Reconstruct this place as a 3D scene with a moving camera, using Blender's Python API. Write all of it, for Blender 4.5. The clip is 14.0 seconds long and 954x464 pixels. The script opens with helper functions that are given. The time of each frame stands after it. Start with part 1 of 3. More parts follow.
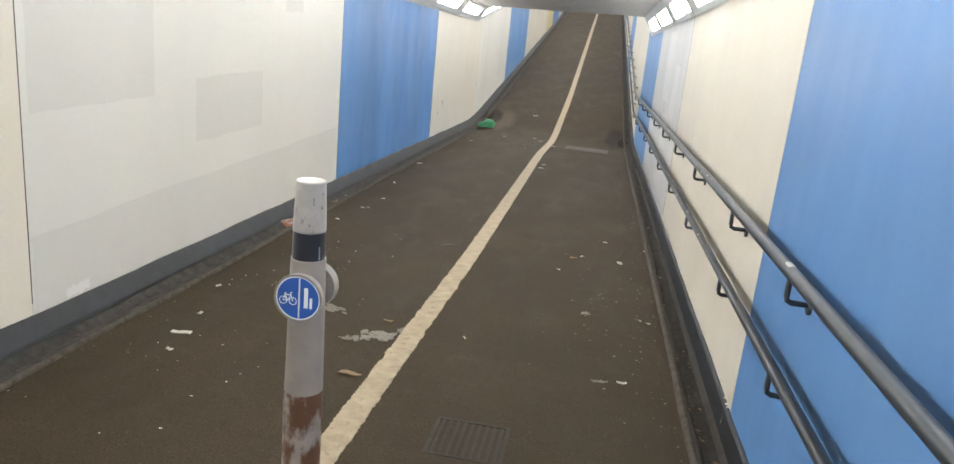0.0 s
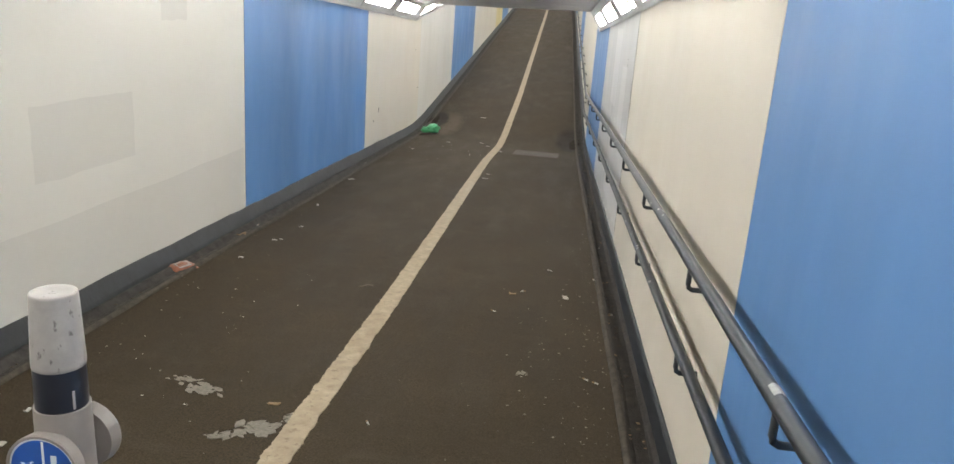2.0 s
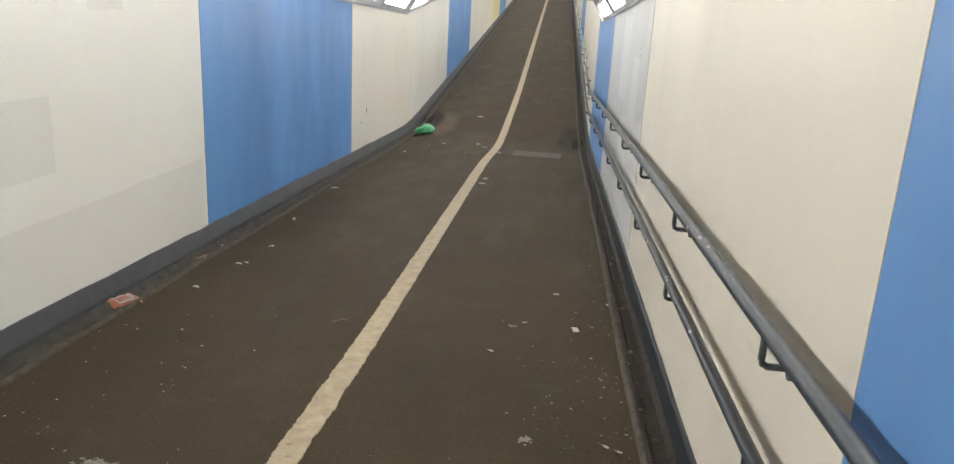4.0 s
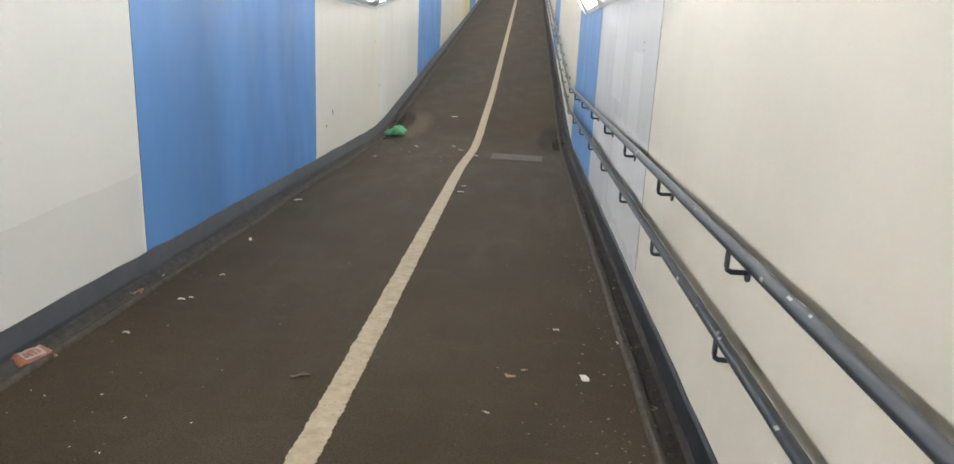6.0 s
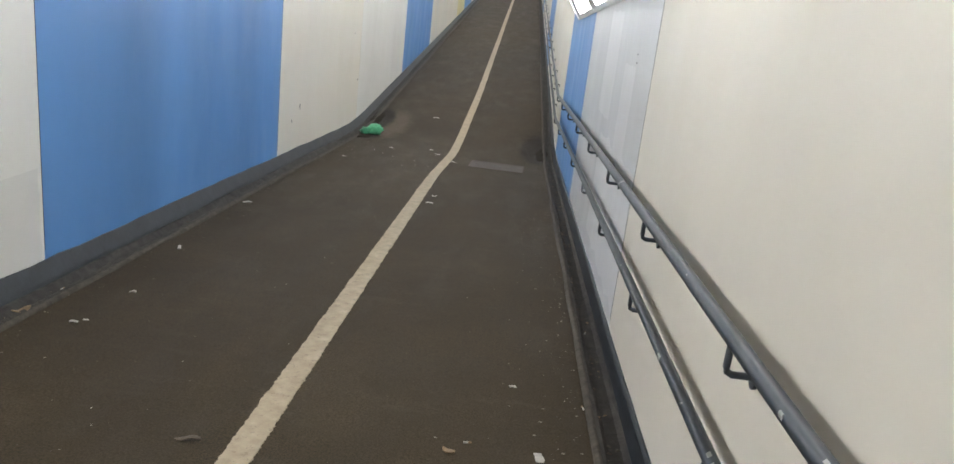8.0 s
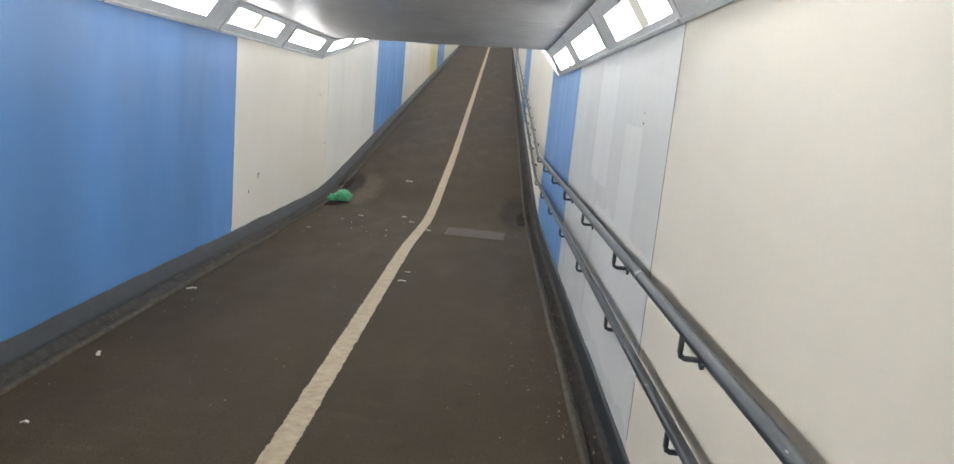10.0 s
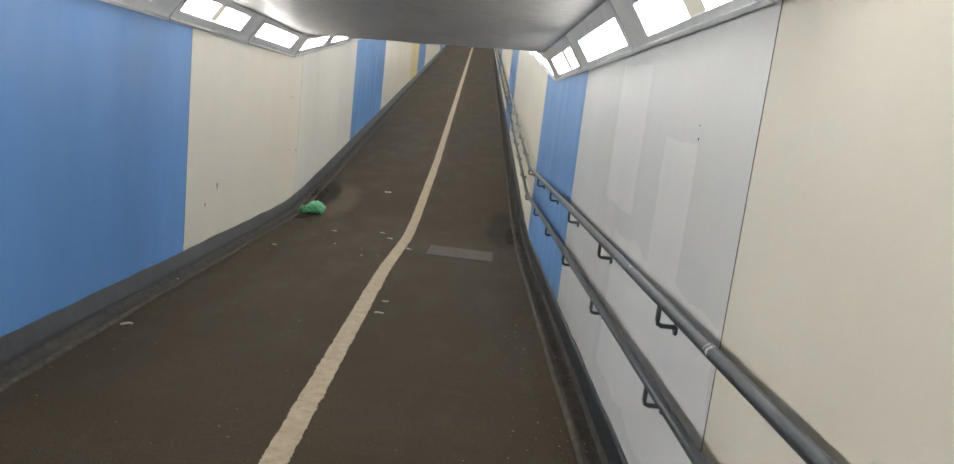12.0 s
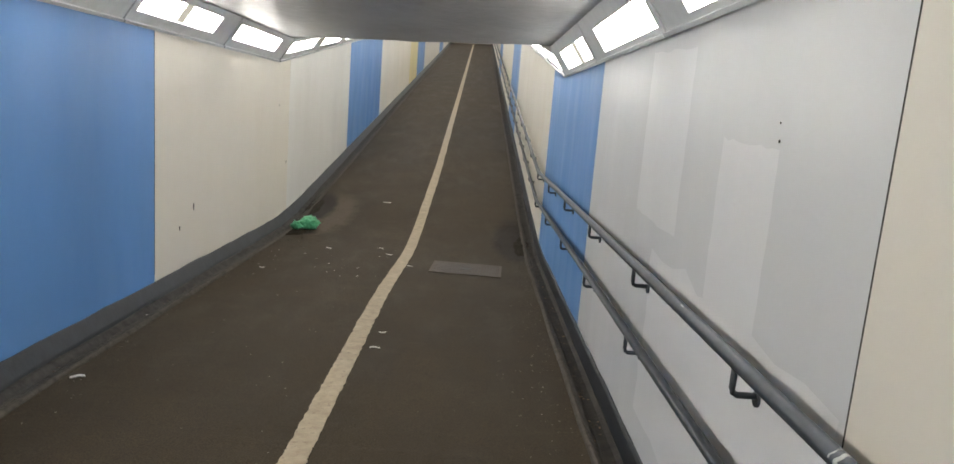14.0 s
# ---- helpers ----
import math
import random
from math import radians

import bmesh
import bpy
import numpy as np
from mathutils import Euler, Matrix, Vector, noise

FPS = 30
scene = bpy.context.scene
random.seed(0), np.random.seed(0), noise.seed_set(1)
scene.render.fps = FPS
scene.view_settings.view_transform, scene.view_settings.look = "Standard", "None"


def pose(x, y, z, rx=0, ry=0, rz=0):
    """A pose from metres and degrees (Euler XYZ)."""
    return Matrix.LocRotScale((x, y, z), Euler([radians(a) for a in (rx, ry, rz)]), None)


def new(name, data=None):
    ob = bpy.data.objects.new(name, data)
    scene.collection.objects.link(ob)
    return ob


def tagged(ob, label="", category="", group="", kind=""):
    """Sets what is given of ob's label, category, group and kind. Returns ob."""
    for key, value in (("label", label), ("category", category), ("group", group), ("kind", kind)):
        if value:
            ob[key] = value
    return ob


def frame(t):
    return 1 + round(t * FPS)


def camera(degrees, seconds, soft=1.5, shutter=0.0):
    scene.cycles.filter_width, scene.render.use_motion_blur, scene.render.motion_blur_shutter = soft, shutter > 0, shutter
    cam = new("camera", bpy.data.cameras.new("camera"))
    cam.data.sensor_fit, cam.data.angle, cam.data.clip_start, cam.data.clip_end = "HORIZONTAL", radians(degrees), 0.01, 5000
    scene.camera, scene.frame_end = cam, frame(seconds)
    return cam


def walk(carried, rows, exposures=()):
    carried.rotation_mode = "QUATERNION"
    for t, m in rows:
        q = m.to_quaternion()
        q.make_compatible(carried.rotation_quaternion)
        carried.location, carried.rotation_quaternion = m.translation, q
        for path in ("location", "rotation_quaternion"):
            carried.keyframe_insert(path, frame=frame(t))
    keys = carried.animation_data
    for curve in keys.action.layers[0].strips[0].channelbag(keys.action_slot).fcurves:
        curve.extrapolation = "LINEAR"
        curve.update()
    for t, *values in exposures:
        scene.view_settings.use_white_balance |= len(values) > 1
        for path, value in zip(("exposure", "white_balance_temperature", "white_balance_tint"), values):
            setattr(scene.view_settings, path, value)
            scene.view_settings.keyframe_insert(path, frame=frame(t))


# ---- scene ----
cam = camera(63.46, 14.0)
# seconds, x, y, z, yaw, pitch, roll
ROWS = [
    (0, 0.128, -0.029, 1.695, 9.39, -15.64, -5.45),
    (0.5, 0.183, 0.202, 1.726, 9.07, -15.67, -4.13),
    (1, 0.124, 0.441, 1.740, 9.07, -15.81, -3.42),
    (1.5, 0.183, 0.631, 1.725, 7.68, -16.10, -4.14),
    (2, 0.263, 0.857, 1.757, 6.11, -15.66, -4.01),
    (2.5, 0.186, 1.115, 1.731, 5.60, -15.70, -2.07),
    (3, 0.241, 1.299, 1.718, 5.24, -15.72, -2.51),
    (5.5, 0.165, 2.291, 1.627, 7.29, -16.02, -3.84),
    (6, 0.078, 2.455, 1.627, 3.65, -15.92, -2.67),
    (6.5, 0.145, 2.574, 1.643, 2.42, -16.25, -4.93),
    (7, 0.212, 2.758, 1.666, 3.03, -16.16, -6.28),
    (7.5, 0.151, 2.996, 1.625, 3.22, -16.11, -6.84),
    (8, 0.194, 3.167, 1.620, 3.56, -15.98, -6.41),
    (8.5, 0.276, 3.347, 1.636, 2.69, -15.71, -5.70),
    (9, 0.169, 3.577, 1.604, 2.69, -13.88, -4.58),
    (11.5, 0.105, 4.650, 1.587, -0.18, -10.89, -6.91),
    (12, 0.021, 4.902, 1.547, 0.02, -10.95, -6.44),
    (12.5, -0.007, 5.080, 1.549, 0.37, -10.80, -6.71),
    (13, 0.057, 5.262, 1.555, 0.25, -10.87, -5.75),
    (13.5, 0.043, 5.475, 1.514, 0.15, -10.67, -4.87),
    (14, 0.024, 5.650, 1.525, 0.11, -10.85, -4.44),
]
walk(cam, [(t, pose(x, y, z, 90 + pitch, roll, yaw)) for t, x, y, z, yaw, pitch, roll in ROWS],
     exposures=[(0.0, 0.25, 6350, 10), (0.4, -0.03, 6450, 10), (3.2, -0.02, 6500, 10), (5.5, 0.1, 6200, 10), (6.5, -0.07, 6100, 10), (7.5, -0.16, 6050, 10), (9.2, 0.0, 6050, 10), (11.3, -0.3, 6300, 10), (14.0, -0.33, 6450, 10)])

# ---- world and exposure ----
world = bpy.data.worlds.new("sky")
scene.world = world
world.use_nodes = True
wn = world.node_tree.nodes
sky = wn.new("ShaderNodeTexSky")
sky.sky_type, sky.sun_disc = "NISHITA", False
sky.sun_elevation, sky.sun_rotation = radians(35), radians(120)
world.node_tree.links.new(sky.outputs[0], wn["Background"].inputs[0])
wn["Background"].inputs[1].default_value = 0.08
LAMP = 38.0

# ---- plan, in metres ----
XL, XR = -2.31, 0.862
Y0, Y1 = -9.0, 66.0
SLOPE_IN, SLOPE_OUT = -0.036, 0.096
FLOOR0 = 0.133
CORNICE, RISE, STEP_IN = 2.03, 0.25, 0.17
UNIT = 2.0


def kink(x):
    return 14.63 - 0.25 * x


def floor_z(x, y, soft=0.9):
    """Height of the ramp: falls to the bend, then climbs, with a short sag curve between."""
    k = kink(x)
    d = y - k
    base = FLOOR0 + SLOPE_IN * k
    bend = (SLOPE_OUT - SLOPE_IN)
    if d <= -soft:
        up = 0.0
    elif d >= soft:
        up = bend * d
    else:
        up = bend * (d + soft) ** 2 / (4 * soft)
    return base + SLOPE_IN * d + up


def roof_kink(x):
    return 13.649 - 0.498 * x


def roof_z(x, y):
    """Foot of the cornice lamps: straight runs that meet in a sharp bend."""
    k = roof_kink(x)
    return FLOOR0 + SLOPE_IN * y + CORNICE + max(0.0, y - k) * (SLOPE_OUT - SLOPE_IN)


# ---- materials ----
def nodes_of(name):
    m = bpy.data.materials.new(name)
    m.use_nodes = True
    nt = m.node_tree
    return m, nt, nt.nodes["Principled BSDF"]


def coords(nt, scale=(1, 1, 1)):
    tc, mp = nt.nodes.new("ShaderNodeNewGeometry"), nt.nodes.new("ShaderNodeMapping")
    mp.inputs["Scale"].default_value = scale
    nt.links.new(tc.outputs["Position"], mp.inputs["Vector"])
    return mp.outputs[0]


def noise_tex(nt, scale, detail=4, stretch=(1, 1, 1), rough=0.6):
    n = nt.nodes.new("ShaderNodeTexNoise")
    n.inputs["Scale"].default_value, n.inputs["Detail"].default_value = scale, detail
    n.inputs["Roughness"].default_value = rough
    nt.links.new(coords(nt, stretch), n.inputs["Vector"])
    return n.outputs["Fac"]


def ramp(nt, fac, stops):
    r = nt.nodes.new("ShaderNodeValToRGB")
    while len(r.color_ramp.elements) < len(stops):
        r.color_ramp.elements.new(0.5)
    for e, (p, c) in zip(r.color_ramp.elements, stops):
        e.position, e.color = p, (*c, 1) if len(c) == 3 else c
    nt.links.new(fac, r.inputs[0])
    return r.outputs["Color"]


def grey(v):
    return (v, v, v)


def mix(nt, fac, a, b, mode="MIX"):
    m = nt.nodes.new("ShaderNodeMix")
    m.data_type, m.blend_type = "RGBA", mode
    for sock, v in ((m.inputs[0], fac), (m.inputs[6], a), (m.inputs[7], b)):
        if isinstance(v, (int, float)):
            sock.default_value = v
        elif isinstance(v, tuple):
            sock.default_value = (*v, 1)
        else:
            nt.links.new(v, sock)
    return m.outputs[2]


def bump(nt, bsdf, height, strength, distance):
    b = nt.nodes.new("ShaderNodeBump")
    b.inputs["Strength"].default_value, b.inputs["Distance"].default_value = strength, distance
    nt.links.new(height, b.inputs["Height"])
    nt.links.new(b.outputs[0], bsdf.inputs["Normal"])
    return b


def painted(name, colour, dirt, rough=0.38, sheen=0.5, wave=0.35):
    """Sheet panel in satin enamel: faint upright lamp-sheen streaks in the colour, slight waviness, fine grime."""
    m, nt, b = nodes_of(name)
    # tone bands put upright lamp reflections into the base colour
    upright = ramp(nt, noise_tex(nt, 1.0, 0, (1, 1, 0.03)), [(0.25, grey(0.0)), (0.75, grey(1.0))])
    base = mix(nt, upright, tuple(c * (1 - 0.10 * sheen) for c in colour), tuple(min(0.9, c * (1 + 0.06 * sheen)) for c in colour))
    cloud = ramp(nt, noise_tex(nt, 0.9, 5), [(0.45, grey(0.0)), (0.8, grey(0.35))])
    base = mix(nt, cloud, base, dirt)
    specks = ramp(nt, noise_tex(nt, 55, 2), [(0.76, grey(0.0)), (0.82, grey(0.35))])
    base = mix(nt, specks, base, dirt)
    nt.links.new(base, b.inputs["Base Color"])
    nt.links.new(ramp(nt, noise_tex(nt, 3.0, 4, (1, 1, 0.3)), [(0.3, grey(rough - 0.08)), (0.7, grey(rough + 0.10))]), b.inputs["Roughness"])
    bump(nt, b, noise_tex(nt, 1.1, 0, (1, 1, 0.04)), wave, 0.02)
    return m


def plain(name, colour, rough=0.5, metal=0.0, vary=0.2, scale=18, relief=0.15):
    m, nt, b = nodes_of(name)
    f = noise_tex(nt, scale, 5)
    c = ramp(nt, f, [(0.3, tuple(x * (1 - vary) for x in colour)), (0.7, tuple(min(1, x * (1 + vary)) for x in colour))])
    nt.links.new(c, b.inputs["Base Color"])
    b.inputs["Roughness"].default_value, b.inputs["Metallic"].default_value = rough, metal
    bump(nt, b, noise_tex(nt, scale * 4, 3), relief, 0.004)
    return m


def stain(nt, centre, radii, inner, outer, ragged=0.5):
    """Mask of a soft-edged spill with a ragged outline, 1 at its heart."""
    g, mp = nt.nodes.new("ShaderNodeNewGeometry"), nt.nodes.new("ShaderNodeMapping")
    mp.inputs["Scale"].default_value = (1 / radii[0], 1 / radii[1], 0.0)
    mp.inputs["Location"].default_value = (-centre[0] / radii[0], -centre[1] / radii[1], 0.0)
    nt.links.new(g.outputs["Position"], mp.inputs["Vector"])
    ln = nt.nodes.new("ShaderNodeVectorMath")
    ln.operation = "LENGTH"
    nt.links.new(mp.outputs[0], ln.inputs[0])
    k = nt.nodes.new("ShaderNodeMath")
    k.operation = "MULTIPLY_ADD"
    nt.links.new(noise_tex(nt, 6.0, 6, (1, 1, 1), 0.7), k.inputs[0])
    k.inputs[1].default_value = ragged
    nt.links.new(ln.outputs["Value"], k.inputs[2])
    return ramp(nt, k.outputs[0], [(inner, grey(1.0)), (outer, grey(0.0))])


def asphalt_material():
    m, nt, b = nodes_of("asphalt")
    fine = noise_tex(nt, 130, 3)
    broad = noise_tex(nt, 1.1, 6)
    drag = noise_tex(nt, 2.6, 5, (1.6, 0.5, 1))
    c = ramp(nt, broad, [(0.3, (0.0400, 0.0292, 0.0172)), (0.55, (0.0485, 0.0358, 0.0213)), (0.75, (0.0610, 0.0455, 0.0275))])
    c = mix(nt, ramp(nt, drag, [(0.48, grey(0.0)), (0.72, grey(0.40))]), c, (0.079, 0.0590, 0.0380))
    c = mix(nt, ramp(nt, fine, [(0.35, grey(0.65)), (0.62, grey(0.0))]), c, (0.010, 0.0075, 0.0045))
    smear = noise_tex(nt, 5.5, 6, (0.35, 1.6, 1), 0.7)
    c = mix(nt, ramp(nt, smear, [(0.56, grey(0.0)), (0.74, grey(0.22))]), c, (0.080, 0.064, 0.044))
    blotch = noise_tex(nt, 3.2, 5, (1, 0.8, 1), 0.65)
    c = mix(nt, ramp(nt, blotch, [(0.58, grey(0.0)), (0.74, grey(0.45))]), c, (0.024, 0.018, 0.011))
    grit = noise_tex(nt, 38, 2)
    c = mix(nt, ramp(nt, grit, [(0.74, grey(0.0)), (0.79, grey(0.5))]), c, (0.14, 0.12, 0.10))
    # silt washed to the foot of the bend, with darker damp soil in its heart
    c = mix(nt, stain(nt, (-1.90, 15.8), (0.60, 1.8), 0.75, 1.4), c, (0.074, 0.058, 0.041))
    for centre, radii in (((-2.05, 16.2), (0.36, 1.25)), ((-2.02, 14.9), (0.34, 0.45)), ((0.62, 14.9), (0.42, 1.5))):
        c = mix(nt, stain(nt, centre, radii, 0.75, 1.45), c, (0.017, 0.0135, 0.010))
    nt.links.new(c, b.inputs["Base Color"])
    nt.links.new(ramp(nt, drag, [(0.3, grey(0.66)), (0.7, grey(0.80))]), b.inputs["Roughness"])
    b.inputs["Specular IOR Level"].default_value = 0.11
    bump(nt, b, fine, 0.4, 0.004)
    return m


def dirty_channel():
    m, nt, b = nodes_of("grimy_channel")
    n1 = noise_tex(nt, 9, 6)
    c = ramp(nt, n1, [(0.3, (0.024, 0.022, 0.020)), (0.55, (0.042, 0.037, 0.032)), (0.75, (0.062, 0.053, 0.044))])
    nt.links.new(c, b.inputs["Base Color"])
    b.inputs["Roughness"].default_value = 0.75
    b.inputs["Specular IOR Level"].default_value = 0.15
    bump(nt, b, noise_tex(nt, 45, 5), 0.8, 0.01)
    return m


def worn_line():
    m, nt, b = nodes_of("worn_line_paint")
    c = ramp(nt, noise_tex(nt, 14, 6), [(0.3, (0.225, 0.175, 0.115)), (0.6, (0.305, 0.245, 0.167)), (0.8, (0.385, 0.322, 0.235))])
    wear = ramp(nt, noise_tex(nt, 26, 5, (1, 1, 1), 0.7), [(0.57, grey(0.0)), (0.70, grey(0.8))])
    c = mix(nt, wear, c, (0.13, 0.095, 0.06))
    nt.links.new(c, b.inputs["Base Color"])
    b.inputs["Roughness"].default_value = 0.7
    bump(nt, b, noise_tex(nt, 60, 4), 0.4, 0.004)
    return m


def ceiling_paint():
    m, nt, b = nodes_of("ceiling_paint")
    c = ramp(nt, noise_tex(nt, 1.6, 5, (1, 0.5, 1)), [(0.3, (0.25, 0.245, 0.24)), (0.7, (0.38, 0.375, 0.365))])
    # paler mottling in the colour imitates lamp highlights on the bumpy paint
    glint_mottle = ramp(nt, noise_tex(nt, 14, 6, (0.7, 1.5, 1), 0.7), [(0.42, grey(0.0)), (0.68, grey(0.55))])
    c = mix(nt, glint_mottle, c, (0.56, 0.55, 0.53))
    nt.links.new(c, b.inputs["Base Color"])
    b.inputs["Roughness"].default_value = 0.36
    bump(nt, b, noise_tex(nt, 11, 6, (0.6, 1.5, 1), 0.7), 1.0, 0.03)
    return m


def diffuser_material(name, colour, strength):
    m, nt, b = nodes_of(name)
    out = nt.nodes["Material Output"]
    e = nt.nodes.new("ShaderNodeEmission")
    e.inputs[0].default_value = colour
    e.inputs[1].default_value = strength
    nt.links.new(e.outputs[0], out.inputs[0])
    return m


BLUE = painted("blue_enamel", (0.105, 0.250, 0.540), (0.13, 0.24, 0.42), 0.40, 2.4, 0.4)
# same blue enamel with the painted sheen bands almost left out
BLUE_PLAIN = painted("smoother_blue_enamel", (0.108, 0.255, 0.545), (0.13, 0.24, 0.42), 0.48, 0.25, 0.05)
CREAM = painted("cream_enamel", (0.69, 0.645, 0.565), (0.60, 0.54, 0.45), 0.47, 0.32, 0.12)
WHITE = painted("white_enamel", (0.68, 0.67, 0.635), (0.60, 0.58, 0.54), 0.40, 0.4, 0.25)
GREYWHITE = painted("cool_white_enamel", (0.575, 0.575, 0.58), (0.54, 0.53, 0.52), 0.38, 0.5, 0.25)
# yellow stretch that follows the far cream run
YELLOW = painted("yellowed_enamel", (0.66, 0.56, 0.26), (0.52, 0.46, 0.33), 0.42, 0.6)
PATCH_LIGHT = painted("pale_touch_up_paint", (0.73, 0.72, 0.71), (0.62, 0.61, 0.60), 0.45, 0.3, 0.2)
PLINTH = plain("black_kerb_paint", (0.0105, 0.0135, 0.018), 0.6, 0, 0.4, 8, 0.4)
ASPHALT, CHANNEL, LINE = asphalt_material(), dirty_channel(), worn_line()
CEIL, GLOW = ceiling_paint(), diffuser_material("lit_diffuser", (1.0, 0.975, 0.90, 1), LAMP)
GLOW_DIM = diffuser_material("dim_diffuser", (0.95, 0.90, 0.74, 1), 0.75)
FRAME = plain("grey_lamp_frame", (0.60, 0.61, 0.62), 0.42, 0.0, 0.08, 7, 0.1)
DARKGAP = plain("dark_gap", (0.045, 0.042, 0.038), 0.9)
STEEL = plain("blue_grey_rail_paint", (0.030, 0.036, 0.045), 0.46, 0.0, 0.3, 14, 0.08)
CONCRETE = plain("bare_concrete", (0.30, 0.29, 0.27), 0.85, 0, 0.25, 3, 0.4)


# ---- mesh helpers ----
def mesh_of(name, verts, faces, material, smooth=False):
    me = bpy.data.meshes.new(name)
    me.from_pydata([tuple(v) for v in verts], [], faces)
    me.materials.append(material)
    bm = bmesh.new()
    bm.from_mesh(me)
    bmesh.ops.recalc_face_normals(bm, faces=bm.faces)
    bm.to_mesh(me)
    bm.free()
    for p in me.polygons:
        p.use_smooth = smooth
    return me


def part(name, bm, material, parent=None, label="", smooth=False):
    me = bpy.data.meshes.new(name)
    bmesh.ops.recalc_face_normals(bm, faces=bm.faces)
    bm.to_mesh(me)
    bm.free()
    me.materials.append(material)
    for p in me.polygons:
        p.use_smooth = smooth
    ob = new(name, me)
    if parent:
        ob.parent = parent
    if label:
        ob["label"] = label
    return ob


def frange(a, b, step):
    n = max(1, round((b - a) / step))
    return [a + (b - a) * i / n for i in range(n + 1)]


def sweep(rows, closed=True, caps=True):
    """A bmesh skinned over rows of equal length; each row is a ring of points."""
    bm = bmesh.new()
    rings = [[bm.verts.new(p) for p in r] for r in rows]
    n = len(rings[0])
    for a, b in zip(rings, rings[1:]):
        for i in range(n if closed else n - 1):
            j = (i + 1) % n
            bm.faces.new((a[i], a[j], b[j], b[i]))
    if closed and caps:
        bm.faces.new(rings[0])
        bm.faces.new(rings[-1])
    return bm


def tube(points, radius, sides=12):
    """A round bar along points."""
    pts = [Vector(p) for p in points]
    rows = []
    for i, p in enumerate(pts):
        d = (pts[min(i + 1, len(pts) - 1)] - pts[max(i - 1, 0)]).normalized()
        ref = Vector((0, 0, 1)) if abs(d.z) < 0.9 else Vector((0, 1, 0))
        u = d.cross(ref).normalized()
        v = u.cross(d)
        rows.append([p + radius * (math.cos(a) * u + math.sin(a) * v) for a in [2 * math.pi * k / sides for k in range(sides)]])
    return sweep(rows)


def lathe(profile, sides=32):
    """A turned body about z from (radius, height) pairs."""
    return sweep([[(r * math.cos(2 * math.pi * k / sides), r * math.sin(2 * math.pi * k / sides), z) for k in range(sides)] for r, z in profile])


def slab(y0, y1, x_in, x_out, low, high, step=0.5):
    """An upright strip along the tunnel between two height functions of y."""
    rows = []
    for y in frange(y0, y1, step):
        rows.append([(x_in, y, low(y)), (x_in, y, high(y)), (x_out, y, high(y)), (x_out, y, low(y))])
    return sweep(rows)


# ---- structure ----
YS = frange(Y0, 12.5, 0.5) + frange(12.5, 17.0, 0.15)[1:] + frange(17.0, Y1, 0.5)[1:]
PROFILE = [(XL - 0.1, 0.0), (-2.13, 0.0), (-2.08, 0.0), (-1.2, 0.0), (-0.4, 0.004), (0.2, 0.002), (0.64, 0.0), (0.72, 0.0), (XR + 0.1, 0.0)]


def floor_sheet():
    rows = [[(x, y, floor_z(x, y) + dz) for x, dz in PROFILE] for y in YS]
    under = [[(x, y, floor_z(x, y) - 0.25) for x, dz in reversed(PROFILE)] for y in YS]
    bm = sweep([a + b for a, b in zip(rows, under)])
    ob = part("floor", bm, ASPHALT)
    return tagged(ob, "worn dark brown asphalt ramp of the subway", "floor", kind="structure")


floor_sheet()


def channel(name, x_edge, x_wall):
    """Grimy gutter strip with a raised lip, along the foot of a wall."""
    s = 1 if x_wall > x_edge else -1
    w = abs(x_wall - x_edge)
    rng = random.Random(5)
    rows = []
    for y in YS:
        j = rng.uniform(-0.006, 0.006)
        prof = [(0.0, 0.001), (0.012, 0.014 + j * 0.4), (0.035, 0.016 + j * 0.3), (0.055, 0.005), (w * 0.55, 0.004 + abs(j) * 0.5), (w * 0.8, 0.010), (w, 0.035)]
        top = [(x_edge + s * (d + (j if i < 4 else 0)), y, floor_z(x_edge + s * d, y) + h) for i, (d, h) in enumerate(prof)]
        rows.append(top + [(x_wall, y, floor_z(x_wall, y) - 0.05), (x_edge, y, floor_z(x_edge, y) - 0.05)])
    return tagged(part(name, sweep(rows), CHANNEL), "grimy drainage channel with raised asphalt lip", "gutter", kind="structure")


DUSTY = plain("dusty_mortar", (0.040, 0.037, 0.034), 0.9, 0, 0.4, 14, 0.6)
DUSTY.node_tree.nodes["Principled BSDF"].inputs["Specular IOR Level"].default_value = 0.2
LIP = plain("worn_asphalt_lip", (0.062, 0.053, 0.043), 0.85, 0, 0.35, 22, 0.6)
LIP.node_tree.nodes["Principled BSDF"].inputs["Specular IOR Level"].default_value = 0.2


def gutter_lip(name, x):
    """Raised rounded edge of the channel."""
    rng = random.Random(9)
    rows = []
    for y in YS:
        j, z = rng.uniform(-0.005, 0.005), floor_z(x, y)
        rows.append([(x - 0.022 + j, y, z - 0.01), (x - 0.016 + j, y, z + 0.012), (x - 0.004 + j, y, z + 0.021), (x + 0.010 + j, y, z + 0.020), (x + 0.019 + j, y, z + 0.010), (x + 0.022 + j, y, z - 0.01)])
    return tagged(part(name, sweep(rows), LIP, smooth=True), "worn raised asphalt lip beside the gutter", "kerb lip", kind="structure")


gutter_lip("trim_lip_left", -2.125)
gutter_lip("trim_lip_right", 0.712)
channel("trim_gutter_left", -2.13, XL + 0.02)
